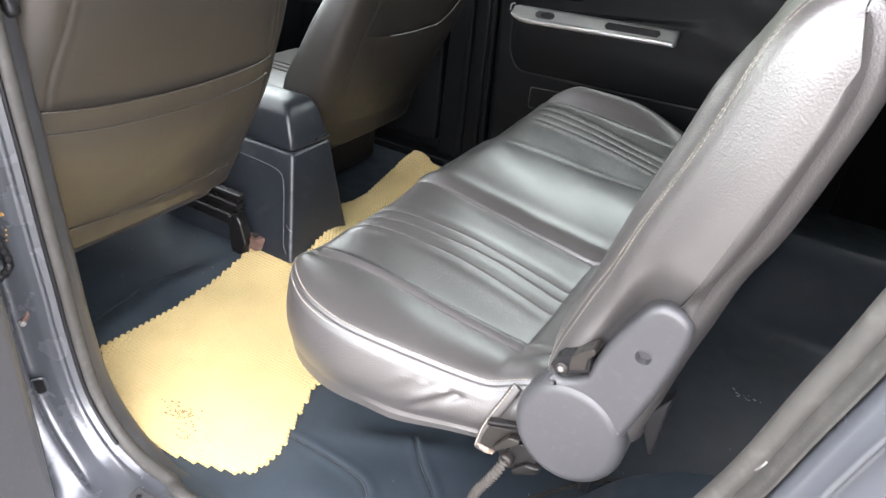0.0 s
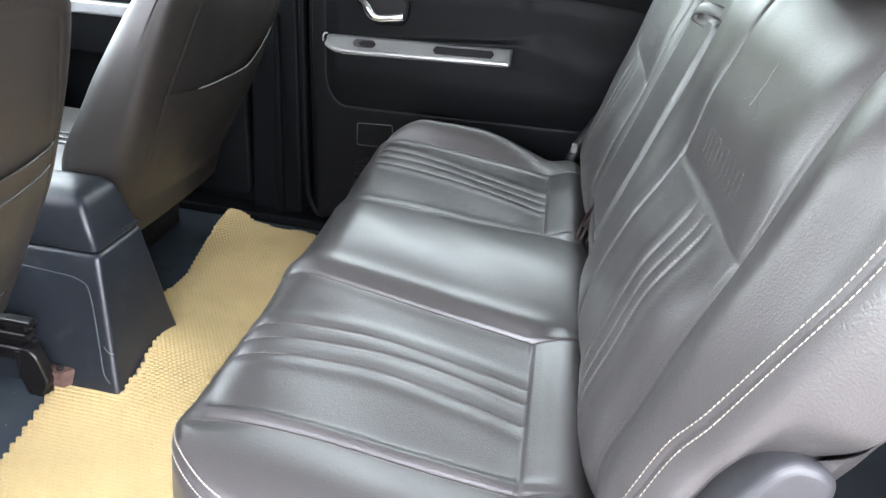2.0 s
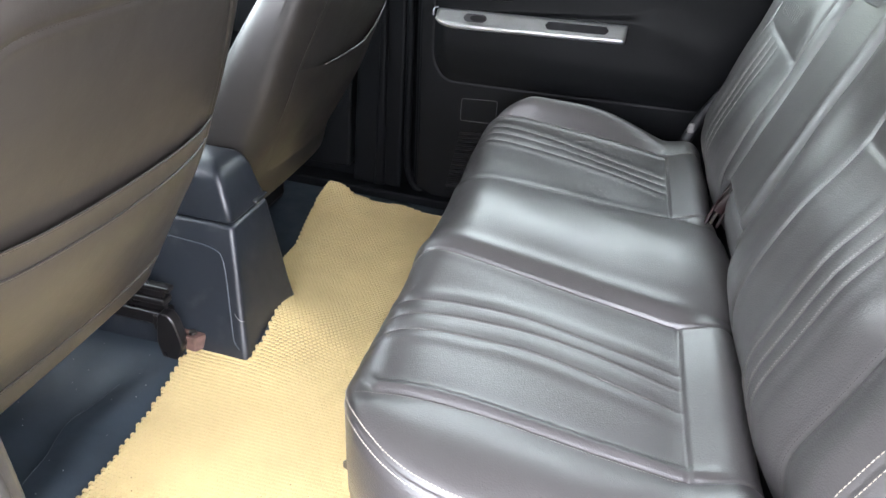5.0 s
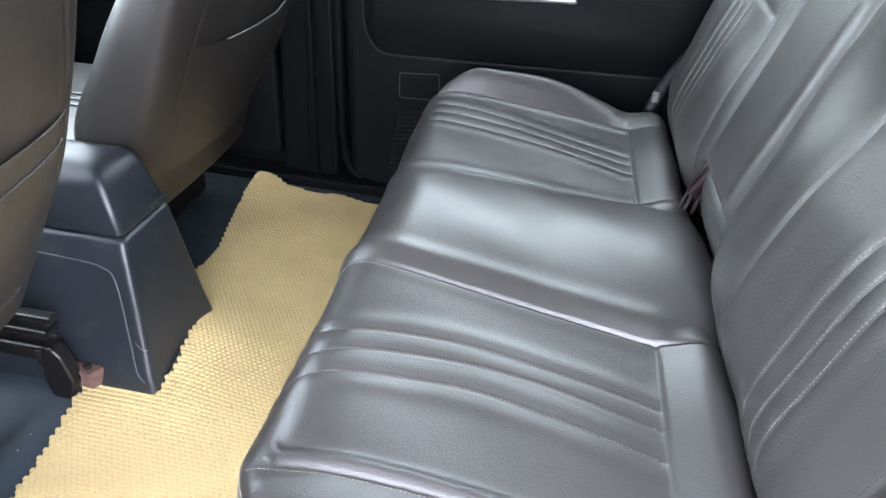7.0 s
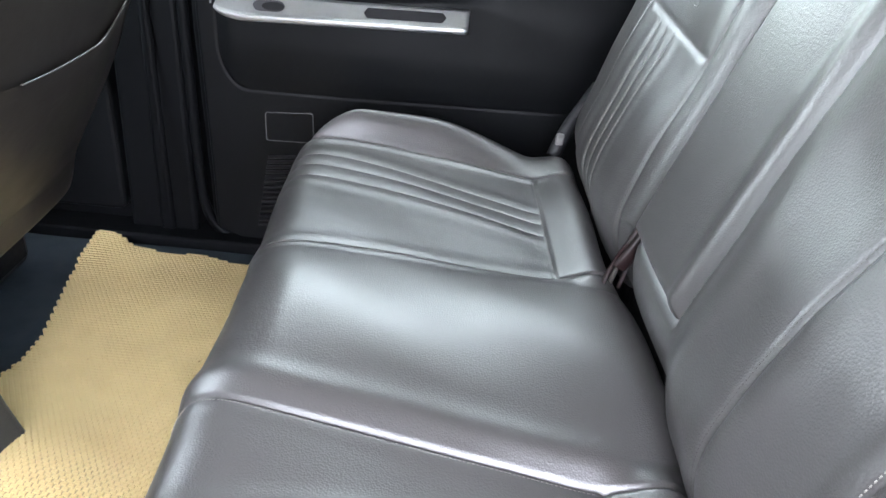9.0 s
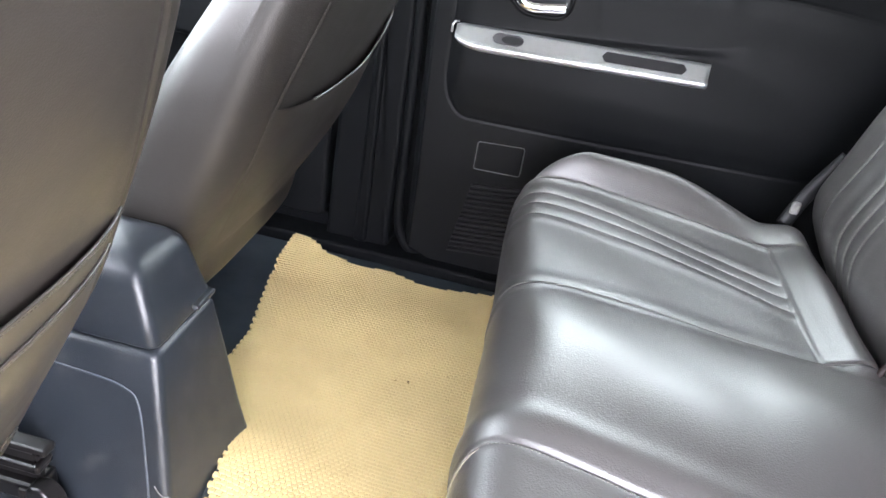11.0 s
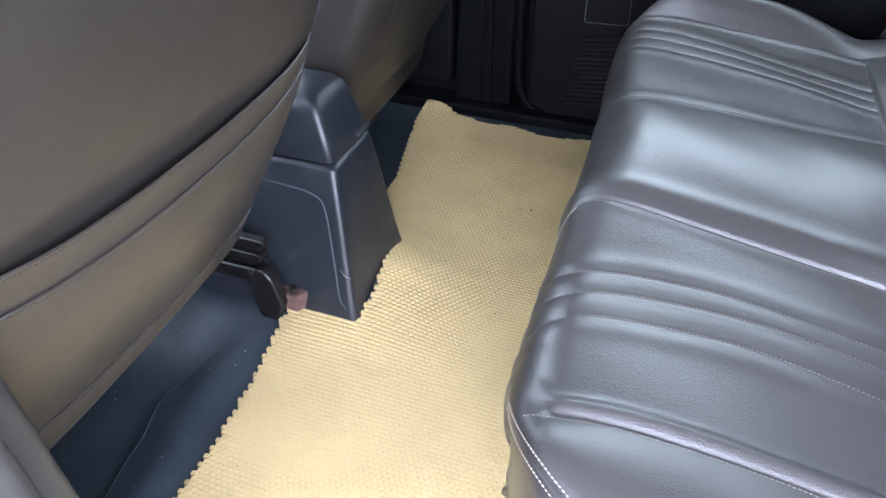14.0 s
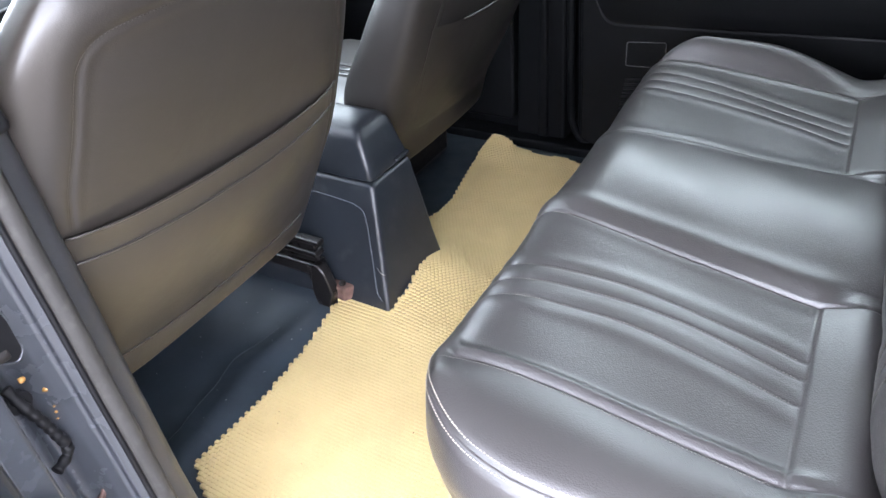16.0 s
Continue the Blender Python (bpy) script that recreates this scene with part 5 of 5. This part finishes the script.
part("hinge_iron", slab(round_outline([(0.558, 0.297), (0.560, 0.313), (0.568, 0.336), (0.612, 0.352), (0.612, 0.330), (0.588, 0.302), (0.576, 0.296)], 0.004), "Y", -0.084, -0.066, 0.002), IRON, bench, "brown-grey folded steel seat bracket")
part("hinge_rod", slab(round_outline([(0.566, 0.342), (0.567, 0.350), (0.612, 0.366), (0.614, 0.357)], 0.002), "Y", -0.092, -0.080, 0.003), STEEL, bench, "dark steel hinge rod")
part("hinge_arm", slab(round_outline([(0.580, 0.313), (0.600, 0.343), (0.616, 0.346), (0.616, 0.338), (0.586, 0.308)], 0.003), "Y", -0.096, -0.084, 0.002), IRON, bench, "steel hinge arm")
part("hinge_plate", slab(round_outline([(0.588, 0.306), (0.602, 0.330), (0.640, 0.345), (0.642, 0.312), (0.606, 0.284)], 0.004), "Y", -0.090, -0.078, 0.002), STEEL, bench, "black steel hinge plate")
part("hinge_foot", slab(round_outline([(0.612, 0.294), (0.629, 0.314), (0.650, 0.318), (0.648, 0.306), (0.616, 0.286)], 0.003), "Y", -0.098, -0.086, 0.003), STEEL, bench, "black steel foot of the hinge")
bolt_ = part("anchor_bolt", disc(0.0095, 0.016, (0.604, -0.096, 0.307), "Y", 20, 0.004), IRON, bench, "worn steel anchor bolt")
part("bolt_centre", disc(0.0055, 0.020, (0.604, -0.096, 0.307), "Y", 14, 0.002), IRON, bolt_, "bright bolt centre")
bm = bmesh.new()
bmesh.ops.create_icosphere(bm, subdivisions=3, radius=0.011)
for v in bm.verts:
    v.co = Vector((v.co.x * 1.15, v.co.y * 0.6, v.co.z * 0.55 - v.co.x * 0.3)) * (1 + 0.35 * noise.noise(v.co * 190))
bmesh.ops.translate(bm, vec=(0.566, -0.078, 0.290), verts=bm.verts)
part("foam_scrap", bm, FOAM_SCRAP, bench, "torn pinkish foam showing under the hem", True)
# Leather flap; black is used so that it stays dim under the sky.
part("back_flap", slab([(0.745, 0.455), (0.770, 0.50), (0.768, 0.412), (0.763, 0.408)], "Y", -0.090, -0.070, 0.003), BLACK, bench, "leather flap below the backrest, its dimness in the black colour")


# ---- centre console ----
console = thing("centre_console", "dark blue-grey plastic centre console with armrest lid", "console")


def tapered(levels, r, n_side=6):
    """Rounded-rectangle rings by height: (z, x0, x1, y0, y1)."""
    rings = []
    for z, x0, x1, y0, y1 in levels:
        o = round_outline([(x0, y0), (x1, y0), (x1, y1), (x0, y1)], r, n_side)
        rings.append([(a, b, z) for a, b in o])
    return np.array(rings)


def capped(name, rings, mat, parent, label=""):
    c0, c1 = rings[0].mean(0), rings[-1].mean(0)
    n_ = rings.shape[1]
    allr = np.concatenate([np.tile(c0, (n_, 1))[None], rings, np.tile(c1, (n_, 1))[None]])
    return link(name, grid_mesh(name, allr, close_v=True), mat, parent, label)


body = capped("console_body", tapered([(-0.02, -0.75, -0.214, 0.414, 0.663), (0.03, -0.75, -0.217, 0.421, 0.659), (0.06, -0.75, -0.224, 0.430, 0.656), (0.10, -0.75, -0.232, 0.442, 0.652), (0.20, -0.75, -0.250, 0.468, 0.645), (0.283, -0.75, -0.266, 0.489, 0.639), (0.290, -0.75, -0.269, 0.492, 0.636), (0.292, -0.75, -0.280, 0.502, 0.628)], 0.014), CONSOLE, console)
lid = capped("console_lid", tapered([(0.293, -0.74, -0.280, 0.502, 0.628), (0.2965, -0.74, -0.279, 0.501, 0.629), (0.2975, -0.74, -0.270, 0.493, 0.636), (0.301, -0.74, -0.269, 0.492, 0.637), (0.335, -0.74, -0.281, 0.499, 0.632), (0.372, -0.74, -0.293, 0.506, 0.627), (0.388, -0.74, -0.300, 0.512, 0.622), (0.399, -0.735, -0.312, 0.522, 0.613), (0.405, -0.72, -0.330, 0.538, 0.600), (0.407, -0.70, -0.36, 0.555, 0.590)], 0.016), CONSOLE, console, "rounded armrest lid")
part("lid_catch", rounded_box((0.012, 0.050, 0.008), 0.003, 2, (-0.268, 0.606, 0.305)), CONSOLE, lid)
line = curve_points([(-0.50, 0.4795, 0.255), (-0.36, 0.4780, 0.250), (-0.305, 0.4765, 0.243), (-0.282, 0.470, 0.220), (-0.262, 0.446, 0.12), (-0.250, 0.430, 0.065), (-0.236, 0.425, 0.048)], 60)
link("panel_line", tube_mesh("panel_line", line, 0.0013, 6), CONSOLE_EDGE, body, "thin moulded panel line")


# ---- front seats ----
def front_seat(cy, label, group):
    seat = thing("front_seat", label, "car seat", group)
    lv = np.linspace(0, 1, 170)
    z0 = 0.235 if cy < 0.5 else 0.205
    z = z0 + (0.895 - z0) * lv
    rear = soft(z, [z0, 0.27, 0.33, 0.40, 0.48, 0.57, 0.66, 0.75, 0.82, 0.87, 0.895], [-0.352, -0.337, -0.306, -0.268, -0.228, -0.196, -0.164, -0.134, -0.114, -0.120, -0.145])
    depth = soft(z, [0.205, 0.235, 0.40, 0.55, 0.70, 0.78, 0.85, 0.895], [0.08, 0.09, 0.20, 0.185, 0.145, 0.115, 0.08, 0.035])
    half = soft(z, [0.205, 0.235, 0.30, 0.42, 0.6, 0.74, 0.80, 0.85, 0.88, 0.895], [0.250, 0.268, 0.292, 0.302, 0.295, 0.275, 0.25, 0.205, 0.15, 0.10])
    a = np.linspace(0, 2 * np.pi, 320, endpoint=False)
    ce = np.sign(np.cos(a)) * np.abs(np.cos(a)) ** 0.55
    se = np.sign(np.sin(a)) * np.abs(np.sin(a)) ** 0.55
    X_ = (rear - depth / 2)[:, None] + (depth / 2)[:, None] * ce[None]
    Y_ = cy + half[:, None] * se[None]
    Z_ = z[:, None] + 0 * X_
    back_side = ce[None] > 0.2
    PANEL = [(0.250, 0.40), (0.243, 0.56), (0.238, 0.63), (0.222, 0.70), (0.212, 0.752), (0.202, 0.776), (0.183, 0.790), (0.150, 0.797), (0.082, 0.801), (0.0, 0.802)] if cy < 0.5 else [(0.240, 0.36), (0.236, 0.50), (0.230, 0.57), (0.216, 0.64), (0.192, 0.75), (0.165, 0.785), (0.127, 0.803), (0.06, 0.812), (0.0, 0.814)]
    PANEL = curve_points(PANEL, 80)
    rim_poly = [(a_, b_) for a_, b_ in PANEL] + [(-a_, b_) for a_, b_ in PANEL[::-1]]
    dist = polygon_distance(Y_ - cy, Z_, rim_poly)
    seen = back_side * smooth(0.40, 0.47, Z_)
    groove = -0.0024 * bell(dist, 0.0040) * seen + 0.0022 * bell(dist + 0.020, 0.016) * seen * smooth(0.60, 0.76, Z_) - 0.0020 * smooth(0.0, 0.02, dist) * seen
    X_ += groove + 0.003 * np.sin(7 * Y_ + 9 * Z_) * back_side
    g = np.stack([X_, Y_, Z_], -1)
    # The far seat takes the copy of the leather darkened as by shade.
    hide = LEATHER_BACK if cy < 0.5 else SEAT_SHADED
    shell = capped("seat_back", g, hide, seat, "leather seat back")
    edge_i = np.arange(34, 160)
    for q_i in (192, 197):
        q = g[edge_i, q_i]
        out_ = np.stack([np.full(len(q), -0.5), np.full(len(q), -0.85), np.zeros(len(q))], 1)
        link("stitching", stitch_mesh("stitching", q, out_, 0.006, 0.0007), THREAD_DARK, shell, "pale stitching along the seat edge")
    # pocket below the waist band
    edge_ = 0.87 if cy < 0.5 else 0.80
    yy_ = np.linspace(-edge_, edge_, 60)
    zz_ = np.linspace(0, 1, 30)
    pk = []
    for w in zz_:
        zt = (0.572 if cy < 0.5 else 0.556) - 0.012 * np.cos(yy_ * 2) + (0.060 * smooth(0.25, 0.8, yy_) * (1 - w) if cy > 0.5 else 0) - w * 0.30
        hx = np.interp(zt, z, rear) - np.interp(zt, z, depth) / 2 * (1 - (1 - np.minimum(np.abs(yy_), 0.995) ** 3.6) ** 0.275)
        puff = -0.0012 + (0.0052 + 0.012 * math.sin(math.pi * min(w * 1.1, 1)) * np.cos(yy_ * 1.9) + 0.004 * bell(w - 0.0, 0.05)) * (1 - np.abs(yy_ / edge_) ** 5) * smooth(1.0, 0.85, w)
        pk.append(np.stack([hx + puff, cy + np.interp(zt, z, half) * yy_, zt], 1))
    pk = np.array(pk)
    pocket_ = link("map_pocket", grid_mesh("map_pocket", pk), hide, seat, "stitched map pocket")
    hems = ((0, 0, 60), (4, 0, 60), (26, 4, 56)) if cy < 0.5 else ((0, 12, 60),)
    for w, a0, a1 in hems:
        q = pk[w, a0:a1] + np.array((0.0015, 0, 0))
        link("hem", tube_mesh("hem", q, 0.0016, 6), LEATHER_BACK, pocket_, "stitched hem")
        link("stitching", stitch_mesh("stitching", q + np.array((0.0012, 0, -0.002)), np.tile((1.0, 0, 0.2), (len(q), 1)), 0.004, 0.0005), THREAD_TONE, pocket_)
    # stitched seam round the back panel
    for sg in (-1, 1):
        zs_, ws_ = PANEL[12:, 1], PANEL[12:, 0]
        rs_ = np.clip(ws_ / np.interp(zs_, z, half), 0, 0.99)
        q = np.stack([np.interp(zs_, z, rear) - np.interp(zs_, z, depth) / 2 * (1 - (1 - rs_ ** 3.6) ** 0.275) + 0.0002 + 0.003 * np.sin(7 * (cy + sg * ws_) + 9 * zs_), cy + sg * (ws_ + 0.005), zs_], 1)
        link("stitching", stitch_mesh("stitching", q, np.tile((1.0, sg * 0.4, 0), (len(q), 1)), 0.0045, 0.0004), THREAD_TONE, seat)
    # cushion and headrest
    part("seat_cushion", rounded_box((0.46, 0.52, 0.15), 0.05, 5, (-0.62, cy, 0.255)), LEATHER, seat, "grey leather seat cushion", True)
    for k in (-1, 0, 1):
        link("pleat", tube_mesh("pleat", np.array([(-0.82, cy + 0.03 * k, 0.331), (-0.6, cy + 0.03 * k, 0.333), (-0.40, cy + 0.03 * k, 0.331)]), 0.006, 8, 0.5), LEATHER, seat)
    part("headrest", rounded_box((0.09, 0.26, 0.16), 0.04, 5, (-0.19, cy, 1.00)), LEATHER, seat, "grey leather headrest", True)
    for b in (-0.06, 0.06):
        link("headrest_post", tube_mesh("headrest_post", np.array([(-0.165, cy + b, 0.86), (-0.18, cy + b, 0.95)]), 0.006, 10, up=(0, 1, 0)), CHROME, seat)
    if cy > 0.5:
        # Added box that stands in for the shade under the far seat.
        part("under_seat_box", rounded_box((0.34, 0.50, 0.19), 0.02, 2, (-0.66, cy, 0.098)), BLACK, seat, "black box added under the seat to keep it dark")
    # floor rails
    for b in ((-0.224, 0.306) if cy < 0.5 else ()):
        y = cy + b
        rail = part("seat_rail", rounded_box((0.30, 0.040, 0.030), 0.005, 2, (-0.534, y, 0.098)), STEEL, seat, "black steel slide rail")
        part("rail_slider", rounded_box((0.30, 0.030, 0.014), 0.004, 2, (-0.532, y, 0.137)), STEEL, rail)
        part("rail_top", rounded_box((0.30, 0.022, 0.012), 0.004, 2, (-0.522, y, 0.166)), STEEL, rail, "worn top of the rail")
        part("rail_web", rounded_box((0.29, 0.012, 0.08), 0.003, 2, (-0.534, y, 0.125)), STEEL, rail)
        if b > 0:
            part("rail_strap", slab(round_outline([(-0.402, 0.050), (-0.394, 0.016), (-0.386, 0.000), (-0.364, 0.000), (-0.342, 0.050), (-0.356, 0.108), (-0.370, 0.124), (-0.392, 0.120), (-0.398, 0.080)], 0.008), "Y", y - 0.030, y - 0.004, 0.005, 3), STEEL, rail, "bent black steel strap to the floor")
            lug = part("rail_lug", rounded_box((0.032, 0.006, 0.034), 0.002, 2, (-0.390, y - 0.022, 0.094), 1.0), IRON, rail, "worn square lug")
            part("rivet", disc(0.005, 0.006, (-0.392, y - 0.026, 0.094), "Y", 14, 0.001), IRON, lug)
            plate_ = part("foot_plate", slab(round_outline([(-0.380, y + 0.018), (-0.334, y + 0.018), (-0.312, y + 0.010), (-0.326, y - 0.014), (-0.360, y - 0.010)], 0.004), "Z", 0.030, 0.064, 0.002), RUST, rail, "rusty red floor plate")
            part("plate_bolt", disc(0.008, 0.008, (-0.338, y + 0.003, 0.066), "Z", 18, 0.002), IRON, plate_, "worn bolt head")
        else:
            part("rail_foot", slab([(-0.405, 0.118), (-0.378, 0.112), (-0.362, 0.070), (-0.348, 0.006), (-0.372, -0.004), (-0.392, 0.040)], "Y", y - 0.022, y + 0.022, 0.005), STEEL, rail, "black steel rail foot")
    return seat


scr = curve_points([(-0.251, 0.4435, 0.121), (-0.245, 0.4425, 0.112), (-0.238, 0.4425, 0.107), (-0.231, 0.4455, 0.106)], 20)
link("scratch", tube_mesh("scratch", scr, 0.0007, 6, up=(0, 1, 0)), SCUFF, console, "pale curved scratch")
front_seat(0.114, "taupe leather driver seat back with map pocket and waist band", "front seats")
front_seat(0.930, "leather passenger seat back, shade in its colour, with open map pocket", "front seats")

# ---- floor mat: a foam mat of small raised cells in offset rows ----
MAT = [(-0.322, -0.055), (-0.20, -0.125), (-0.088, -0.168), (0.006, -0.160), (0.085, -0.142), (0.130, -0.126), (0.152, -0.110), (0.165, -0.083), (0.164, -0.050), (0.152, -0.011), (0.123, 0.065), (0.100, 0.125), (0.14, 0.22), (0.30, 0.36), (0.30, 1.25), (0.12, 1.268), (0.0, 1.240), (-0.064, 1.234), (-0.15, 1.262), (-0.21, 1.250), (-0.30, 1.262), (-0.375, 1.306), (-0.400, 1.290), (-0.398, 1.20), (-0.380, 1.10), (-0.358, 1.0), (-0.345, 0.93), (-0.340, 0.87), (-0.352, 0.80), (-0.40, 0.74), (-0.40, 0.690), (-0.233, 0.665), (-0.227, 0.60), (-0.215, 0.52), (-0.214, 0.47), (-0.219, 0.425), (-0.262, 0.424), (-0.295, 0.430), (-0.325, 0.429), (-0.348, 0.412), (-0.352, 0.39), (-0.335, 0.26), (-0.320, 0.11)]


PX, PY = 0.0100, 0.0078
ix, iy = np.meshgrid(np.arange(-42, 33), np.arange(-26, 172), indexing="ij")
mx = ix * PX + (iy % 2) * PX / 2
my = iy * PY
keep = inside_polygon(mx, my, MAT)
mx, my = mx[keep], my[keep]
rng = np.random.default_rng(3)
k = len(mx)
hx, hy = PX / 2, PY / 2
# each cell is a low brick with cut corners and a shallow joint all round; cells on the rim show their sides
corner = ((-1, -0.62), (-0.78, -1), (0.78, -1), (1, -0.62), (1, 0.62), (0.78, 1), (-0.78, 1), (-1, 0.62))
levels = ((1.05, 1.05, -0.0021), (0.94, 0.945, -0.0001), (0.74, 0.70, 0.0004))
offs = [(a * hx * u, b * hy * v, h) for u, v, h in levels for a, b in corner]
quads = [(8 * r + q, 8 * r + (q + 1) % 8, 8 * r + 8 + (q + 1) % 8, 8 * r + 8 + q) for r in (0, 1) for q in range(8)] + [(16, 17, 22, 23), (17, 18, 21, 22), (18, 19, 20, 21)]
mz = floor_height(mx, my) + 0.002 + 0.012 * smooth(0.05, 0.0, np.abs(mx + 0.36)) * smooth(0.40, 0.46, my) * smooth(0.50, 0.46, my) + 0.018 * smooth(1.12, 1.31, my) * smooth(-0.2, -0.39, mx)
lift = rng.normal(0, 0.00012, k)
rim_cell = ~np.all([inside_polygon(mx + a * PX, my + b * PY, MAT) for a, b in ((1, 0), (-1, 0), (0.5, 1), (-0.5, 1), (0.5, -1), (-0.5, -1))], axis=0)
V = np.stack([np.stack([mx + a, my + b, mz + (np.where(rim_cell, -0.0060, c) if c < -0.001 else c + lift)], 1) for a, b, c in offs], 1).reshape(-1, 3)
F = (np.array(quads)[None] + len(offs) * np.arange(k)[:, None, None]).reshape(-1, 4)
me = bpy.data.meshes.new("floor_mat")
me.from_pydata(V.tolist(), [], F.tolist())
mat_ob = link("floor_mat", me, FOAM, shade=False)
tagged(mat_ob, "yellow foam floor mat of small raised cells, cut round the console", "floor mat")

# ---- belts and buckles ----
belt = thing("seat_belt_buckle", "dark red and black belt buckle tucked beside the middle backrest", "belt buckle")
part("buckle_body", rounded_box((0.020, 0.016, 0.060), 0.005, 3, (0.0, 0.0, 0.0), 0.9, Matrix.Rotation(radians(24), 4, "Y")), RED, belt, "dark red buckle body", True)
part("buckle_tongue", rounded_box((0.006, 0.020, 0.030), 0.002, 2, (0.022, 0, 0.048), 1.0, Matrix.Rotation(radians(24), 4, "Y")), CHROME, belt, "chrome tongue")
for k_, (a0, b0) in enumerate(((-0.016, -0.002), (-0.004, 0.006), (0.008, 0.001))):
    strand = curve_points([(a0 - 0.012, b0, -0.060), (a0 - 0.002, b0 + 0.004, -0.02), (a0 + 0.008, b0 - 0.004, 0.02), (a0 + 0.026, b0 + 0.002, 0.062)], 24)
    link("strap_strand", tube_mesh("strap_strand", strand, 0.0042, 6, 0.6), RED if k_ != 1 else WEB, belt, "worn red-brown strap")
part("buckle_clip", rounded_box((0.004, 0.018, 0.012), 0.0015, 2, (0.012, 0.0, 0.052), 1.0, Matrix.Rotation(radians(30), 4, "Y")), CHROME, belt, "small bright metal clip")
belt.location = (0.640, 0.694, 0.440)
fbelt = thing("seat_belt", "dark belt webbing with chrome buckle beside the far seat end", "seat belt")
web = curve_points([(0.60, 1.150, 0.38), (0.618, 1.160, 0.43), (0.640, 1.172, 0.47), (0.668, 1.180, 0.52)], 30)
link("webbing", tube_mesh("webbing", web, 0.014, 8, 0.4, up=(0.2, 1, 0)), BLACK, fbelt)
part("tongue", rounded_box((0.016, 0.010, 0.024), 0.004, 2, (0.605, 1.140, 0.42)), SCUFF, fbelt, "chrome tongue")
nbelt = thing("belt_webbing", "worn grey-brown belt webbing loop lying on the floor", "seat belt")
rope_s = np.arange(420)
loopw = curve_points([(0.604, -0.106, 0.312), (0.600, -0.112, 0.298), (0.588, -0.112, 0.268), (0.574, -0.110, 0.233), (0.556, -0.095, 0.15), (0.540, -0.03, 0.05), (0.552, 0.07, 0.010), (0.590, 0.118, 0.006), (0.628, 0.171, 0.006), (0.674, 0.223, 0.006), (0.72, 0.26, 0.006)], 420)
link("webbing", tube_mesh("webbing", loopw, 0.0064 + 0.0016 * np.sin(rope_s * 1.57), 10, 0.45, up=(0.3, 1, 0.1)), WEB, nbelt)

# ---- small traces ----
rng = np.random.default_rng(11)
spots = [(-0.009, 0.892, 0.0028), (-0.033, 0.888, 0.0018), (0.06, 0.936, 0.0018), (0.004, 0.546, 0.0016), (0.093, 0.528, 0.0018), (0.053, 0.622, 0.0012), (0.075, 0.90, 0.0012), (0.02, 0.93, 0.0012)]
spots += [(rng.uniform(-0.28, 0.12), rng.uniform(-0.08, 1.2), rng.uniform(0.0006, 0.0012)) for _ in range(26)]
spots += [(rng.normal(-0.055, 0.022), rng.normal(-0.082, 0.012), rng.uniform(0.0008, 0.0022)) for _ in range(70)]
spots += [(rng.normal(0.0, 0.018), rng.normal(-0.118, 0.012), rng.uniform(0.0008, 0.0018)) for _ in range(40)]
bm = bmesh.new()
for a, b, r in spots:
    z = float(floor_height(np.array(a), np.array(b))) + 0.0042
    mm = Matrix.Translation((a, b, z)) @ Matrix.Rotation(rng.uniform(0, 6), 4, "Z") @ Matrix.Diagonal((1.6, 0.9, 0.5, 1))
    bmesh.ops.create_icosphere(bm, subdivisions=1, radius=r, matrix=mm)
tagged(part("grit", bm, CRUMB), "dark crumbs of dirt on the yellow mat", "dirt", kind="stuff")
bm = bmesh.new()
for _ in range(40):
    a, b, r = rng.uniform(-0.75, -0.36), rng.uniform(-0.1, 0.40), rng.uniform(0.0005, 0.0012)
    bmesh.ops.create_icosphere(bm, subdivisions=1, radius=r, matrix=Matrix.Translation((a, b, float(floor_height(np.array(a), np.array(b))) - 0.005)))
for a, b, r in [(0.885 + rng.normal(0, 0.03), 0.668 + rng.normal(0, 0.008), rng.uniform(0.0006, 0.0030)) for q in range(14)]:
    bmesh.ops.create_icosphere(bm, subdivisions=1, radius=r, matrix=Matrix.Translation((a, b, -0.005)) @ Matrix.Diagonal((1.6, 1, 0.3, 1)))
for _ in range(70):
    a, b, r = rng.uniform(0.20, 1.2), rng.uniform(-0.15, 0.55), rng.uniform(0.0005, 0.0013)
    if a < 0.64 or b > 0.24:
        bmesh.ops.create_icosphere(bm, subdivisions=1, radius=r, matrix=Matrix.Translation((a, b, -0.0045)) @ Matrix.Diagonal((1.4, 1, 0.4, 1)))
tagged(part("lint", bm, WHITE), "pale specks of lint on the vinyl floor", "dirt", kind="stuff")
